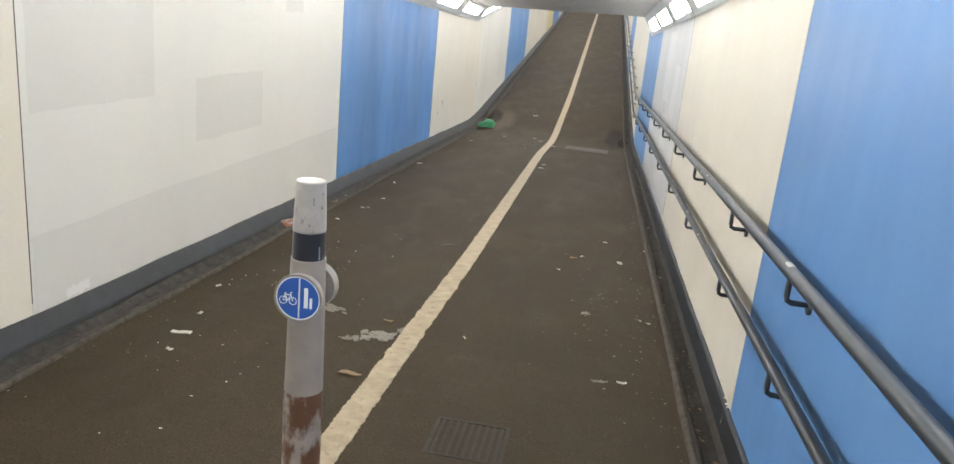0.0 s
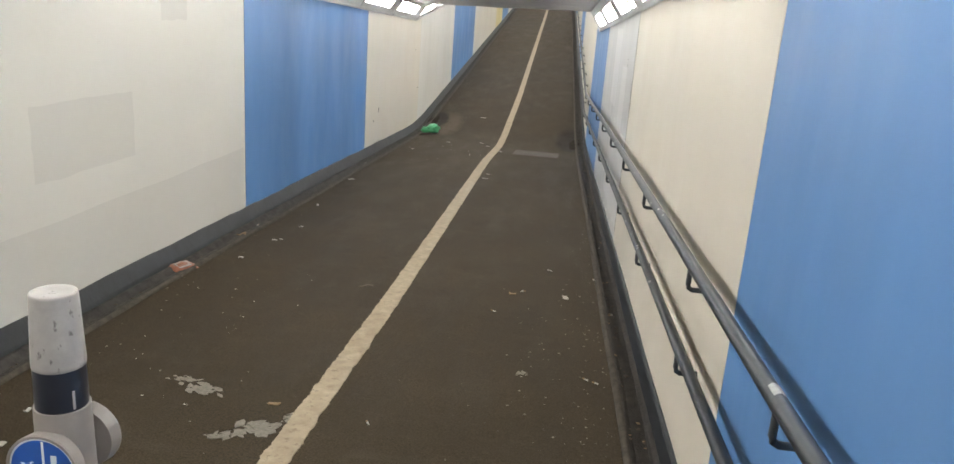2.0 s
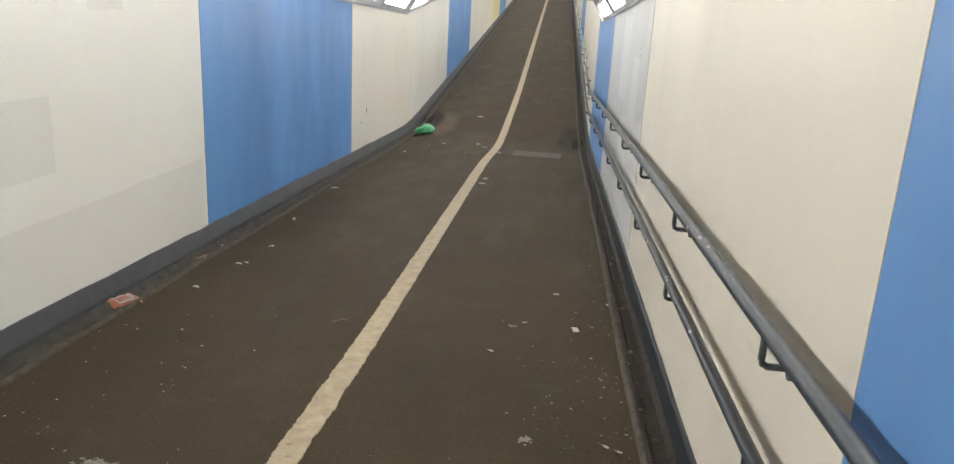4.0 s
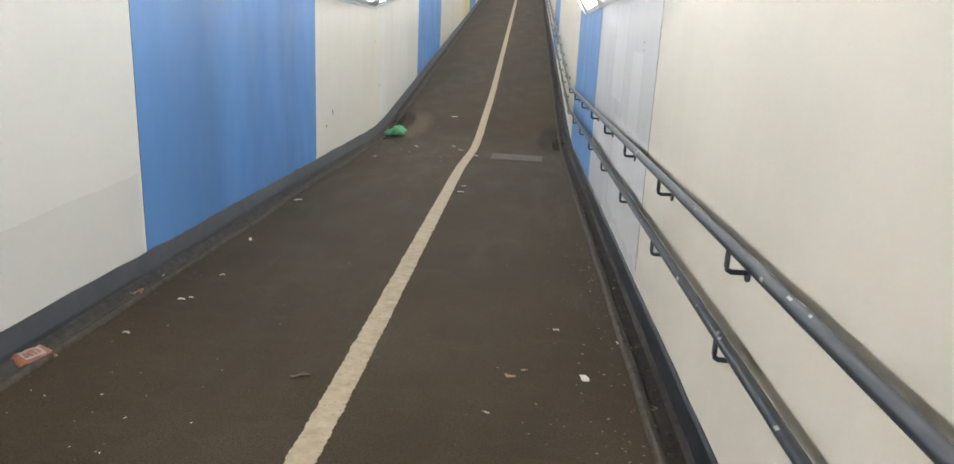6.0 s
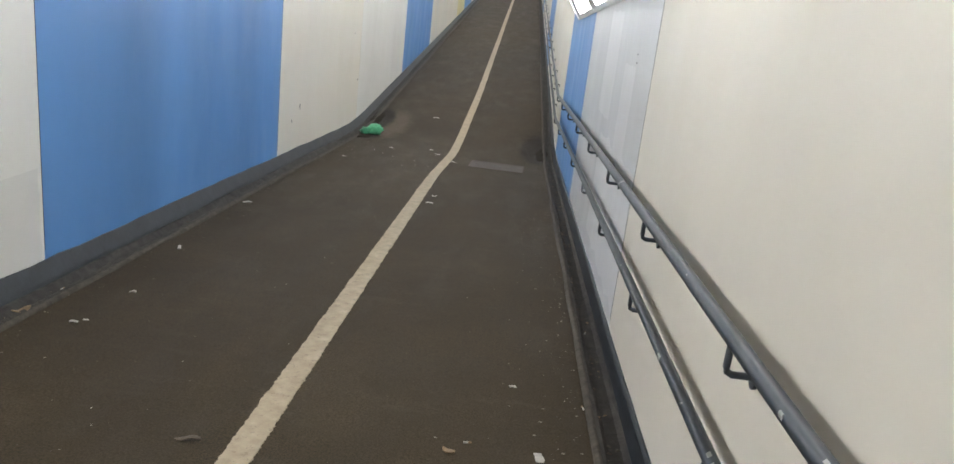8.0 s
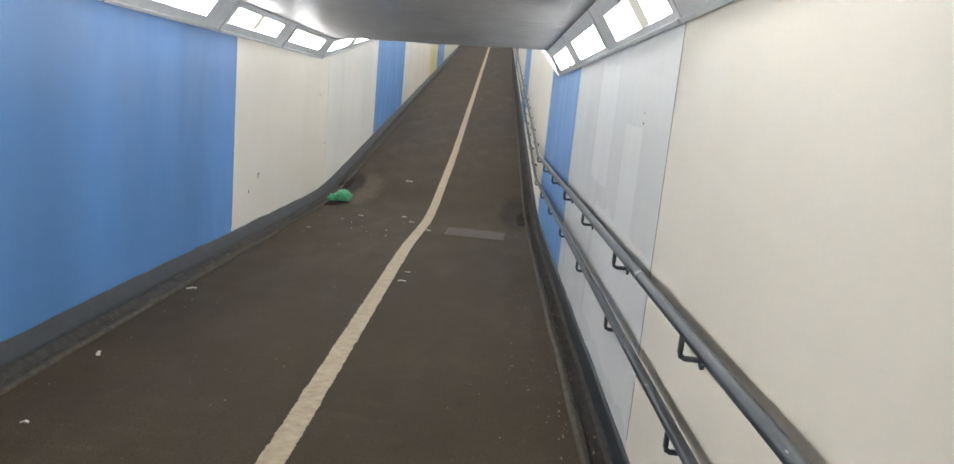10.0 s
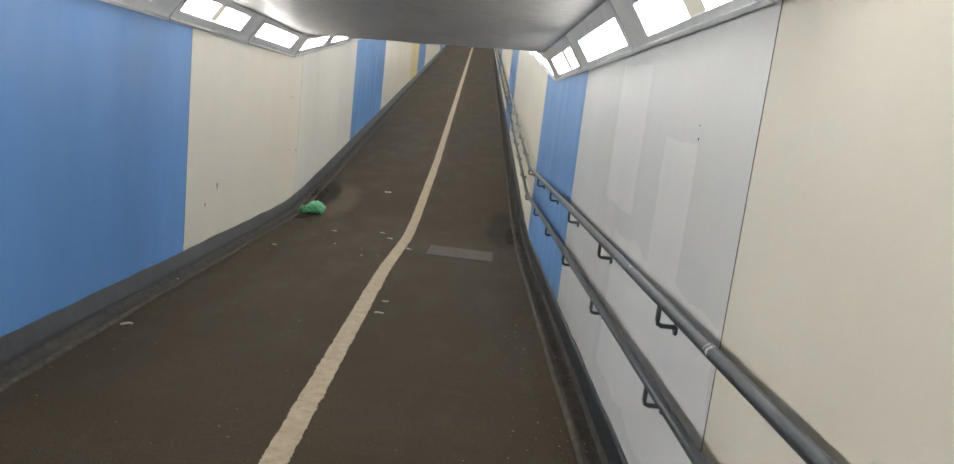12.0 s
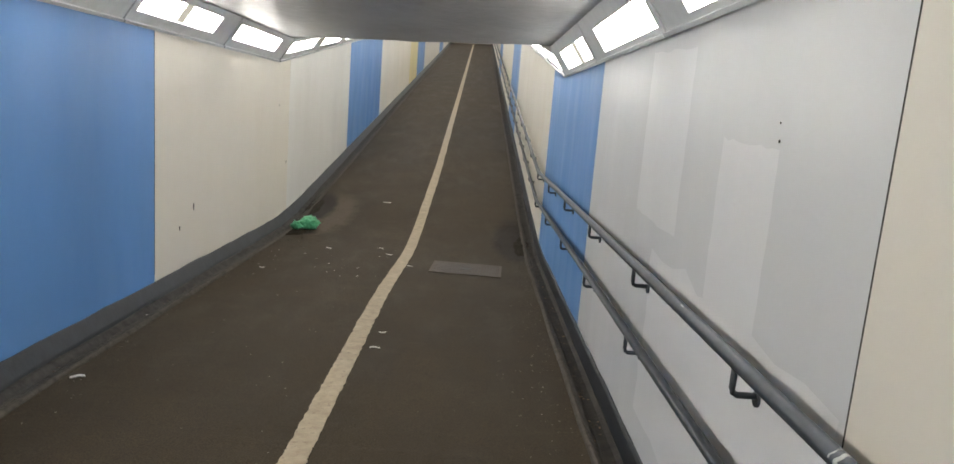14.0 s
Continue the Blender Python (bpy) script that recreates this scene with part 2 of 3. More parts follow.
channel("trim_gutter_right", 0.70, XR - 0.02)


def fillet(name, x, side, width):
    """Dusty mortar run up against the plinth, uneven along its foot."""
    rng = random.Random(21)
    rows = []
    for y in YS:
        z, j, h = floor_z(x, y), rng.uniform(-0.008, 0.008), rng.uniform(-0.006, 0.006)
        rows.append([(x - side * (width + j), y, z + 0.002), (x - side * (width * 0.6 + j), y, z + 0.014 + h * 0.4), (x - side * 0.024, y, z + 0.034 + h), (x, y, z + 0.034 + h), (x, y, z - 0.02)])
    return tagged(part(name, sweep(rows), DUSTY), "dusty mortar fillet along the wall foot", "fillet", kind="structure")


fillet("trim_fillet_left", XL + 0.06, -1, 0.08)
fillet("trim_fillet_right", XR, 1, 0.06)


def plinth(name, x, side, top, batter):
    """Painted kerb under the panels, leaning back from its foot."""
    rng = random.Random(int(x * 10))
    rows = []
    for y in frange(Y0, Y1, 0.25):
        h = top + rng.uniform(-0.006, 0.006)
        z = floor_z(x, y)
        rows.append([(x - side * batter, y, z - 0.05), (x - side * (0.012 + (batter - 0.012) * 0.62), y, z + 0.055), (x - side * 0.018, y, z + h - 0.012), (x - side * 0.010, y, z + h), (x + side * 0.1, y, z + h), (x + side * 0.1, y, z - 0.05)])
    return tagged(part(name, sweep(rows), PLINTH), "black painted kerb plinth below the wall panels", "plinth", kind="structure")


PL_L, PL_R = 0.145, 0.152
plinth("baseboard_left", XL, -1, PL_L, 0.088)
plinth("baseboard_right", XR, 1, PL_R, 0.030)


def wall(name, x, side):
    rows = []
    for y in frange(Y0, Y1, 0.5):
        z0, z1 = floor_z(x, y) - 0.2, roof_z(x, y) + 0.35
        rows.append([(x + side * 0.02, y, z0), (x + side * 0.02, y, z1), (x + side * 0.3, y, z1), (x + side * 0.3, y, z0)])
    return tagged(part(name, sweep(rows), CONCRETE), "concrete subway wall behind painted panels", "wall", kind="structure")


wall_left, wall_right = wall("wall_left", XL, -1), wall("wall_right", XR, 1)

LEFT = [(Y0, -3.6, BLUE), (-3.6, 2.95, CREAM), (2.95, 7.13, WHITE), (7.13, 11.32, BLUE), (11.32, 15.4, CREAM), (15.4, 19.9, WHITE), (19.9, 24.4, BLUE_PLAIN), (24.4, 32.0, CREAM), (32.0, 35.0, YELLOW),
        (35.0, 38.6, BLUE_PLAIN), (38.6, 50.0, CREAM), (50.0, 54.0, BLUE_PLAIN), (54.0, Y1, CREAM)]
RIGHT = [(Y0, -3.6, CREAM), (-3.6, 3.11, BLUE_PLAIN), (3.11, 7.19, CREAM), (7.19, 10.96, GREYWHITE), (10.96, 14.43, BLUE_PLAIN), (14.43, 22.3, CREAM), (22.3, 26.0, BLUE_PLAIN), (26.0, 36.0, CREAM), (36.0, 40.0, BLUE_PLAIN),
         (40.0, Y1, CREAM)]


def panels(wall_ob, x, side, table, foot):
    for y0, y1, mat in table:
        bm = slab(y0 + 0.003, y1 - 0.003, x, x + side * 0.018, lambda y: floor_z(x, y) + foot - 0.004, lambda y: roof_z(x, y) + 0.02, 0.25)
        part("panel", bm, mat, wall_ob)


panels(wall_left, XL, -1, LEFT, PL_L)
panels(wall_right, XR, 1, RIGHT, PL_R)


def ceiling():
    rows = []
    for y in frange(Y0, 12.5, 1.0) + frange(12.5, 17, 0.25)[1:] + frange(17, Y1, 1.0)[1:]:
        xs = [XL + STEP_IN - 0.05, -1.4, -0.7, 0.0, XR - STEP_IN + 0.05]
        low = [(x, y, roof_z(x, y) + RISE) for x in xs]
        rows.append(low + [(XR + 0.3, y, roof_z(XR, y) + 0.7), (XL - 0.3, y, roof_z(XL, y) + 0.7)])
    return tagged(part("ceiling", sweep(rows), CEIL), "glossy off-white painted concrete ceiling", "ceiling", kind="structure")


ceiling()
# added wall, out of view, shuts the tunnel where it would run on
zb = floor_z(0, Y0)
bm = sweep([[(XL - 0.3, y, zb - 0.4), (XL - 0.3, y, zb + 3), (XR + 0.3, y, zb + 3), (XR + 0.3, y, zb - 0.4)] for y in (Y0 - 0.3, Y0)])
tagged(part("wall_back", bm, CREAM), "plain unseen wall added to close the subway behind the walk", "wall", kind="structure")
# added wall caps the far ramp in place of its open exit
zb = floor_z(0, Y1)
bm = sweep([[(XL - 0.3, y, zb - 0.4), (XL - 0.3, y, zb + 3), (XR + 0.3, y, zb + 3), (XR + 0.3, y, zb - 0.4)] for y in (Y1, Y1 + 0.3)])
tagged(part("wall_far", bm, CREAM), "plain wall added to close off the far end", "wall", kind="structure")


# ---- lamps in the cornice ----
def light_box(x, side, y0, y1, double):
    """Slanted lamp housing between wall and ceiling, with one or two lit diffusers."""
    base = new("ceiling_light")
    tagged(base, "grey metal cornice light box with lit white diffuser" if not double else "grey metal cornice light box with two lit diffusers", "light", "cornice lights")
    za, zb2 = roof_z(x, y0 + 0.001), roof_z(x, y1 - 0.001)
    base.location = (x, y0, za)
    length = y1 - y0
    rise = (zb2 - za)

    def at(u, v, out=0.0):
        """u along, v up the slanted face (0 to 1), out: into the tunnel."""
        nx, nz = RISE, STEP_IN
        k = math.hypot(nx, nz)
        return Vector((-side * (STEP_IN * v + out * nx / k), length * u, rise * u + RISE * v - out * nz / k))
    g = 0.013 / length
    lo, hi = (0.11, 0.67) if side > 0 else (0.26, 0.81)
    mid = (0.36, 0.475) if side > 0 else (0.42, 0.495)
    bars = [(g, 0.05), (0.79, 1 - g)] if not double else [(g, 0.05), mid, (0.79, 1 - g)]
    bm = bmesh.new()

    def block(u0, u1, v0, v1, o0, o1):
        vs = [bm.verts.new(at(u, v, o)) for u in (u0, u1) for v in (v0, v1) for o in (o0, o1)]
        for f in ((0, 1, 3, 2), (4, 6, 7, 5), (0, 4, 5, 1), (2, 3, 7, 6), (0, 2, 6, 4), (1, 5, 7, 3)):
            bm.faces.new([vs[i] for i in f])
    for a, b in (bars[0], bars[-1]):
        block(a, b, 0.0, 1.0, -0.03, 0.018)
    if double:
        block(*bars[1], 0.0, lo, -0.03, 0.018)
        block(*bars[1], hi, 1.0, -0.03, 0.018)
    for (a, b), (c, d) in zip(bars, bars[1:]):
        block(b, c, 0.0, lo, -0.03, 0.018)
        block(b, c, hi, 1.0, -0.03, 0.018)
    # underside lip against the wall panels
    block(g, 1 - g, -0.07, 0.0, -0.03, 0.034)
    part("frame", bm, FRAME, base)
    # dark sheet added behind each box so the gaps look shaded
    bm = bmesh.new()
    block(0.0005, 1 - 0.0005, -0.04, 0.99, -0.036, -0.0305)
    part("backing", bm, DARKGAP, base, "dark sheet added to blacken the gaps between light boxes")
    if double:
        bm = bmesh.new()
        a, b = bars[1]
        gap = [bm.verts.new(at(u, v, o)) for u in (a, b) for v in (lo, hi) for o in (-0.029, -0.016)]
        for f in ((0, 1, 3, 2), (4, 6, 7, 5), (0, 4, 5, 1), (2, 3, 7, 6), (0, 2, 6, 4), (1, 5, 7, 3)):
            bm.faces.new([gap[i] for i in f])
        part("diffuser_gap", bm, GLOW_DIM, base, "dim strip between the tubes")
    for (a, b), (c, d) in zip(bars, bars[1:]):
        bm = bmesh.new()
        block2 = [bm.verts.new(at(u, v, o)) for u in (b, c) for v in (lo, hi) for o in (-0.029, -0.016)]
        for f in ((0, 1, 3, 2), (4, 6, 7, 5), (0, 4, 5, 1), (2, 3, 7, 6), (0, 2, 6, 4), (1, 5, 7, 3)):
            bm.faces.new([block2[i] for i in f])
        part("diffuser", bm, GLOW, base, "lit white diffuser")
    return base


for x, side, odd in ((XL, -1, 0), (XR, 1, 1)):
    k = roof_kink(x)
    for i in range(-int((k - Y0) / UNIT), int((Y1 - k) / UNIT)):
        light_box(x, side, k + i * UNIT, k + (i + 1) * UNIT, i % 2 == odd)


# ---- handrails ----
RAIL_X = XR - 0.077
RAILS = {"upper": (0.979, 0.0215), "lower": (0.660, 0.0205)}
BRACKET_Y, BRACKET_STEP = 4.93, 1.365


def handrail(height, r):
    base = new("handrail")
    tagged(base, "blue-grey painted steel tube handrail on wall brackets", "handrail", "handrails")
    pts = [(RAIL_X, y, floor_z(XR, y, 0.25) + height) for y in frange(Y0 + 0.2, Y1 - 0.3, 0.25)]
    part("tube", tube(pts, r, 14), STEEL, base, smooth=True)
    n0 = math.ceil((Y0 + 0.5 - BRACKET_Y) / BRACKET_STEP)
    n1 = math.floor((Y1 - 0.5 - BRACKET_Y) / BRACKET_STEP)
    for i in range(n0, n1 + 1):
        y = BRACKET_Y + i * BRACKET_STEP + (0.17 if i < -1 else -0.10 if i == -1 else 0.0)
        z = floor_z(XR, y, 0.25) + height - r
        bm = tube([(RAIL_X, y, z + 0.006), (RAIL_X, y, z - 0.055), (RAIL_X + 0.004, y, z - 0.068), (RAIL_X + 0.016, y, z - 0.075), (XR - 0.002, y, z - 0.075)], 0.0095, 10)
        b = part("bracket", bm, STEEL, base, smooth=True)
        bm = tube([(XR - 0.010, y, z - 0.084), (XR + 0.001, y, z - 0.084)], 0.022, 14)
        part("flange", bm, STEEL, b)
    return base


for height, r in RAILS.values():
    handrail(height, r)

# ---- line on the floor ----
LINE_W = 0.125


def line_x(y):
    u, w = min(1.0, max(0.0, (y - 11.7) / 2.6)), min(1.0, max(0.0, (y - 13.8) / 6.0))
    return -0.672 + 0.06 * u * u * (3 - 2 * u) + 0.05 * w * w * (3 - 2 * w) - 0.014 * max(0.0, 5.5 - max(y, 2.0))


def centre_line():
    rng = random.Random(3)
    rows = []
    for y in frange(Y0 + 0.5, 1.5, 0.1) + frange(1.5, 9.0, 0.012)[1:] + frange(9.0, 16.0, 0.03)[1:] + frange(16.0, Y1 - 1, 0.2)[1:]:
        c = line_x(y)
        lump = 0.006 * noise.noise(Vector((y * 4.0, 1.0, 0.0)))
        a = c - LINE_W / 2 + rng.uniform(-0.004, 0.004) + lump + 0.007 * noise.noise(Vector((y * 11.0, 3.0, 0.0)))
        b = c + LINE_W / 2 + rng.uniform(-0.004, 0.004) + lump + 0.007 * noise.noise(Vector((y * 11.0, 7.0, 0.0)))
        z = floor_z(c, y) + 0.002
        rows.append([(a, y, z - 0.01), (a + 0.003, y, z + 0.005), (b - 0.003, y, z + 0.005), (b, y, z - 0.01)])
    return tagged(part("trim_centre_line", sweep(rows), LINE), "worn cream painted dividing line on asphalt", "line", kind="structure")


centre_line()


# ---- touch-up paint and marks on the wall panels ----
def paint_patch(wall_ob, x, side, y0, y1, z0, z1, mat, label, seed=1, rag=0.012, foot=0.0):
    """A thin uneven coat of paint on a panel, with slightly wavering edges."""
    rng = random.Random(seed)
    n = 10
    ring = []
    for i in range(n):
        y = y0 + (y1 - y0) * i / n
        ring.append((y, z0 + rng.uniform(-rag, rag) if not foot else floor_z(x, y) + foot))
    for i in range(n):
        za = floor_z(x, y1) + foot if foot else z0
        ring.append((y1 + rng.uniform(-rag, rag), za + (z1 - za) * i / n))
    for i in range(n):
        ring.append((y1 - (y1 - y0) * i / n, z1 + rng.uniform(-rag, rag)))
    for i in range(n):
        za = floor_z(x, y0) + foot if foot else z0
        ring.append((y0 + rng.uniform(-rag, rag), z1 - (z1 - za) * i / n))
    bm = bmesh.new()
    bm.faces.new([bm.verts.new((x - side * (0.0006 + 0.0005 * (seed % 3)), y, z)) for y, z in ring])
    return part("paint_patch", bm, mat, wall_ob, label)


PALE, GREYED = "pale touch-up paint", "greyer touch-up paint"
L_DARK = painted("greyer_white_enamel", (0.615, 0.605, 0.575), (0.54, 0.52, 0.49), 0.42, 0.3, 0.2)
R_PALE = painted("fresher_white_enamel", (0.66, 0.655, 0.66), (0.64, 0.63, 0.63), 0.38, 0.3, 0.2)
paint_patch(wall_left, XL, -1, 2.97, 7.10, 0.23, 0.545, L_DARK, GREYED, 1, 0.008, PL_L)
paint_patch(wall_left, XL, -1, 4.43, 5.39, 0.77, 1.17, L_DARK, GREYED, 2, 0.006)
paint_patch(wall_left, XL, -1, 3.00, 3.98, 1.10, 1.86, L_DARK, GREYED, 3, 0.006)
paint_patch(wall_left, XL, -1, 5.78, 6.14, 1.59, 1.80, L_DARK, GREYED, 4, 0.006)
paint_patch(wall_left, XL, -1, 3.18, 3.36, 0.17, 0.225, PATCH_LIGHT, PALE, 5, 0.01)
paint_patch(wall_right, XR, 1, 8.72, 9.47, 0.975, 1.735, R_PALE, PALE, 6, 0.008)
paint_patch(wall_right, XR, 1, 7.77, 8.26, 0.86, 1.412, R_PALE, PALE, 7, 0.006)
paint_patch(wall_right, XR, 1, 7.22, 9.05, 0.10, 0.87, R_PALE, PALE, 8, 0.03)


def scuff(wall_ob, x, side, y, z, dy, dz):
    ring = [(y + dy * math.cos(a) * (0.8 + 0.3 * math.sin(3 * a)), z + dz * math.sin(a)) for a in [i * math.pi / 5 for i in range(10)]]
    part("scuff", sweep([[(x + side * 0.002, a, c) for a, c in ring], [(x - side * 0.0035, a, c) for a, c in ring]]), DARKGAP, wall_ob, "dark scuff mark")


for y, z, dy, dz in ((12.12, 0.32, 0.012, 0.035), (11.81, 0.19, 0.008, 0.02), (15.31, 0.39, 0.012, 0.014), (14.9, 1.1, 0.008, 0.01)):
    scuff(wall_left, XL, -1, y, z, dy, dz)
for y, z, dy, dz in ((7.79, 1.485, 0.002, 0.003), (7.78, 1.435, 0.003, 0.005)):
    scuff(wall_right, XR, 1, y, z, dy, dz)
# cream paint run down over the plinth
for i, (y, w, drop) in enumerate(((3.39, 0.006, 0.030), (3.36, 0.004, 0.050), (3.24, 0.005, 0.040), (3.18, 0.008, 0.060), (3.15, 0.004, 0.080))):
    zt = floor_z(XR, y) + PL_R + 0.002
    ring = [(y - w, zt), (y + w, zt), (y + w * 0.7, zt - drop * 0.6), (y, zt - drop), (y - w * 0.6, zt - drop * 0.5)]
    part("paint_drip", sweep([[(XR - 0.010 - 0.2 * (zt - c), a, c) for a, c in ring], [(XR + 0.004, a, c) for a, c in ring]]), CREAM, wall_right, "cream paint run over the plinth")
# dark seam lines where panels meet
for wall_ob, x, side, y in ((wall_right, XR, 1, 7.19), (wall_left, XL, -1, 2.95), (wall_left, XL, -1, 7.13), (wall_left, XL, -1, 11.32)):
    bm = slab(y - 0.0025, y + 0.0025, x - side * 0.001, x + side * 0.01, lambda t: floor_z(x, t) + 0.2, lambda t: roof_z(x, t), 0.1)
    part("panel_joint", bm, DARKGAP, wall_ob, "dark joint between panels")


# ---- bollard ----
def bollard_materials():
    m, nt, b = nodes_of("rusted_base_paint")
    rust = ramp(nt, noise_tex(nt, 14, 6, (1, 1, 0.5)), [(0.43, grey(0.0)), (0.53, grey(1.0))])
    paint = ramp(nt, noise_tex(nt, 30, 4), [(0.3, (0.21, 0.187, 0.172)), (0.7, (0.27, 0.24, 0.222))])
    c = mix(nt, rust, paint, (0.085, 0.038, 0.020))
    nt.links.new(c, b.inputs["Base Color"])
    b.inputs["Roughness"].default_value = 0.7
    bump(nt, b, noise_tex(nt, 60, 4), 0.4, 0.006)
    m2, nt, b = nodes_of("scratched_white_plastic")
    c = ramp(nt, noise_tex(nt, 20, 5), [(0.3, (0.24, 0.227, 0.222)), (0.7, (0.32, 0.30, 0.29))])
    nick = ramp(nt, noise_tex(nt, 48, 3, (1, 1, 0.5)), [(0.62, grey(0.0)), (0.68, grey(0.9))])
    c = mix(nt, nick, c, (0.10, 0.09, 0.09))
    nt.links.new(c, b.inputs["Base Color"])
    b.inputs["Roughness"].default_value = 0.42
    bump(nt, b, noise_tex(nt, 70, 3), 0.15, 0.003)
    return m, m2


RUSTED, CAPWHITE = bollard_materials()
BODYGREY = plain("bollard_grey_paint", (0.215, 0.193, 0.180), 0.48, 0, 0.12, 9, 0.1)
BANDBLACK = plain("black_reflective_band", (0.016, 0.018, 0.026), 0.34, 0, 0.2, 10, 0.05)
SIGNBLUE = plain("blue_sign_face", (0.022, 0.085, 0.33), 0.35, 0, 0.1, 12, 0.02)
SIGNWHITE = plain("white_sign_mark", (0.66, 0.68, 0.70), 0.4, 0, 0.06, 12, 0.02)


def disc_y(r, y0, y1, cx=0.0, cz=0.0, sides=40, r2=None):
    """A disc whose axis runs along y."""
    r2 = r if r2 is None else r2
    return sweep([[(cx + q * math.cos(2 * math.pi * k / sides), y, cz + q * math.sin(2 * math.pi * k / sides)) for k in range(sides)] for q, y in ((r, y0), (r2, y1))])


def ring_y(r, w, y0, y1, cx, cz, sides=28):
    bm = bmesh.new()
    loops = [[bm.verts.new((cx + q * math.cos(2 * math.pi * k / sides), y, cz + q * math.sin(2 * math.pi * k / sides))) for k in range(sides)] for q, y in ((r, y0), (r, y1), (r - w, y1), (r - w, y0))]
    for a, c in zip(loops, loops[1:] + loops[:1]):
        for i in range(sides):
            j = (i + 1) % sides
            bm.faces.new((a[i], a[j], c[j], c[i]))
    return bm


def bars_y(segs, w, y0, y1):
    """Flat strokes between points in the x-z plane."""
    bm = bmesh.new()
    for (ax, az), (bx, bz) in segs:
        d = Vector((bx - ax, 0, bz - az))
        p = Vector((-d.z, 0, d.x)).normalized() * w / 2
        a, c = Vector((ax, 0, az)), Vector((bx, 0, bz))
        vs = [bm.verts.new(v + Vector((0, y, 0))) for y in (y0, y1) for v in (a + p, a - p, c - p, c + p)]
        for f in ((0, 1, 2, 3), (4, 7, 6, 5), (0, 4, 5, 1), (1, 5, 6, 2), (2, 6, 7, 3), (3, 7, 4, 0)):
            bm.faces.new([vs[i] for i in f])
    return bm


def bollard(x, y):
    base = new("bollard")
    tagged(base, "grey bollard with white cap, black band and round blue signs", "bollard")
    base.location = (x, y, floor_z(x, y) - 0.004)
    part("sleeve", lathe([(0.074, 0.0), (0.074, 0.01), (0.0672, 0.018), (0.0670, 0.022), (0.0660, 0.357), (0.0659, 0.360), (0.0645, 0.365)]), RUSTED, base, "rusted flaking foot", True)
    part("post", lathe([(0.0640, 0.360), (0.0650, 0.361), (0.0651, 0.364), (0.0571, 0.834), (0.0570, 0.837), (0.0560, 0.838)]), BODYGREY, base, smooth=True)
    part("band", lathe([(0.0525, 0.836), (0.0535, 0.837), (0.0535, 0.840), (0.0525, 0.929), (0.0525, 0.931), (0.0515, 0.932)]), BANDBLACK, base, "glossy black reflective band", True)
    part("band_label", sweep([[(r * math.cos(a), r * math.sin(a), z) for r, a in ((0.0536, -0.58), (0.0536, -0.48), (0.050, -0.48), (0.050, -0.58))] for z in (0.842, 0.885)]), CAPWHITE, base, "small white sticker")
    cap = part("cap", lathe([(0.0505, 0.928), (0.0535, 0.931), (0.0540, 0.940), (0.0475, 1.090), (0.0470, 1.0935), (0.0455, 1.0955), (0.0440, 1.096), (0.030, 1.0955), (0.003, 1.0950)]), CAPWHITE, base, "scratched white plastic cap", True)
    zc = 0.722
    for s in (-1, 1):
        holder = part("sign_holder", disc_y(0.076, s * 0.050, s * 0.079, 0, zc, 44, 0.081), BODYGREY, base, "grey round sign holder")
        part("neck", disc_y(0.035, s * 0.02, s * 0.054, 0, zc, 20), BODYGREY, base)
        rim = ring_y(0.0805, 0.006, s * 0.078, s * 0.0835, 0, zc, 44)
        part("rim", rim, BODYGREY, holder)
        face = part("sign_face", disc_y(0.0745, s * 0.078, s * 0.0805, 0, zc, 44), SIGNWHITE, holder, "white edged sign face")
        part("blue_field", disc_y(0.0700, s * 0.080, s * 0.0815, 0, zc, 44), SIGNBLUE, holder, "blue sign field")
        f0, f1 = s * 0.081, s * 0.0825
        segs = [((-0.004 * s, zc - 0.068), (-0.004 * s, zc + 0.068))]
        part("divider", bars_y(segs, 0.005, f0, f1), SIGNWHITE, holder)
        for cx in (-0.050, -0.017):
            part("cycle_mark", ring_y(0.0135, 0.0025, f0, f1, -s * cx, zc - 0.012), SIGNWHITE, holder)
        k = -s
        pts = [((-0.050, -0.012), (-0.043, 0.008)), ((-0.043, 0.008), (-0.024, 0.008)), ((-0.024, 0.008), (-0.035, -0.012)), ((-0.035, -0.012), (-0.043, 0.008)), ((-0.035, -0.012), (-0.050, -0.012)), ((-0.017, -0.012), (-0.026, 0.015)), ((-0.026, 0.015), (-0.019, 0.017)), ((-0.047, 0.012), (-0.039, 0.012)), ((-0.043, 0.008), (-0.043, 0.012))]
        part("cycle_frame", bars_y([((k * a * 1.0, zc + b2), (k * c * 1.0, zc + d)) for (a, b2), (c, d) in pts], 0.0028, f0, f1), SIGNWHITE, holder)
        part("path_mark", bars_y([((k * 0.027, zc - 0.030), (k * 0.027, zc + 0.038))], 0.013, f0, f1), SIGNWHITE, holder)
        part("path_mark", bars_y([((k * 0.044, zc - 0.030), (k * 0.044, zc + 0.006))], 0.008, f0, f1), SIGNWHITE, holder)
    return base


bollard(-0.737, 2.275)


# ---- covers in the floor ----
IRON = plain("worn_cast_iron", (0.066, 0.051, 0.039), 0.68, 0.0, 0.25, 30, 0.3)
IRON.node_tree.nodes["Principled BSDF"].inputs["Specular IOR Level"].default_value = 0.3
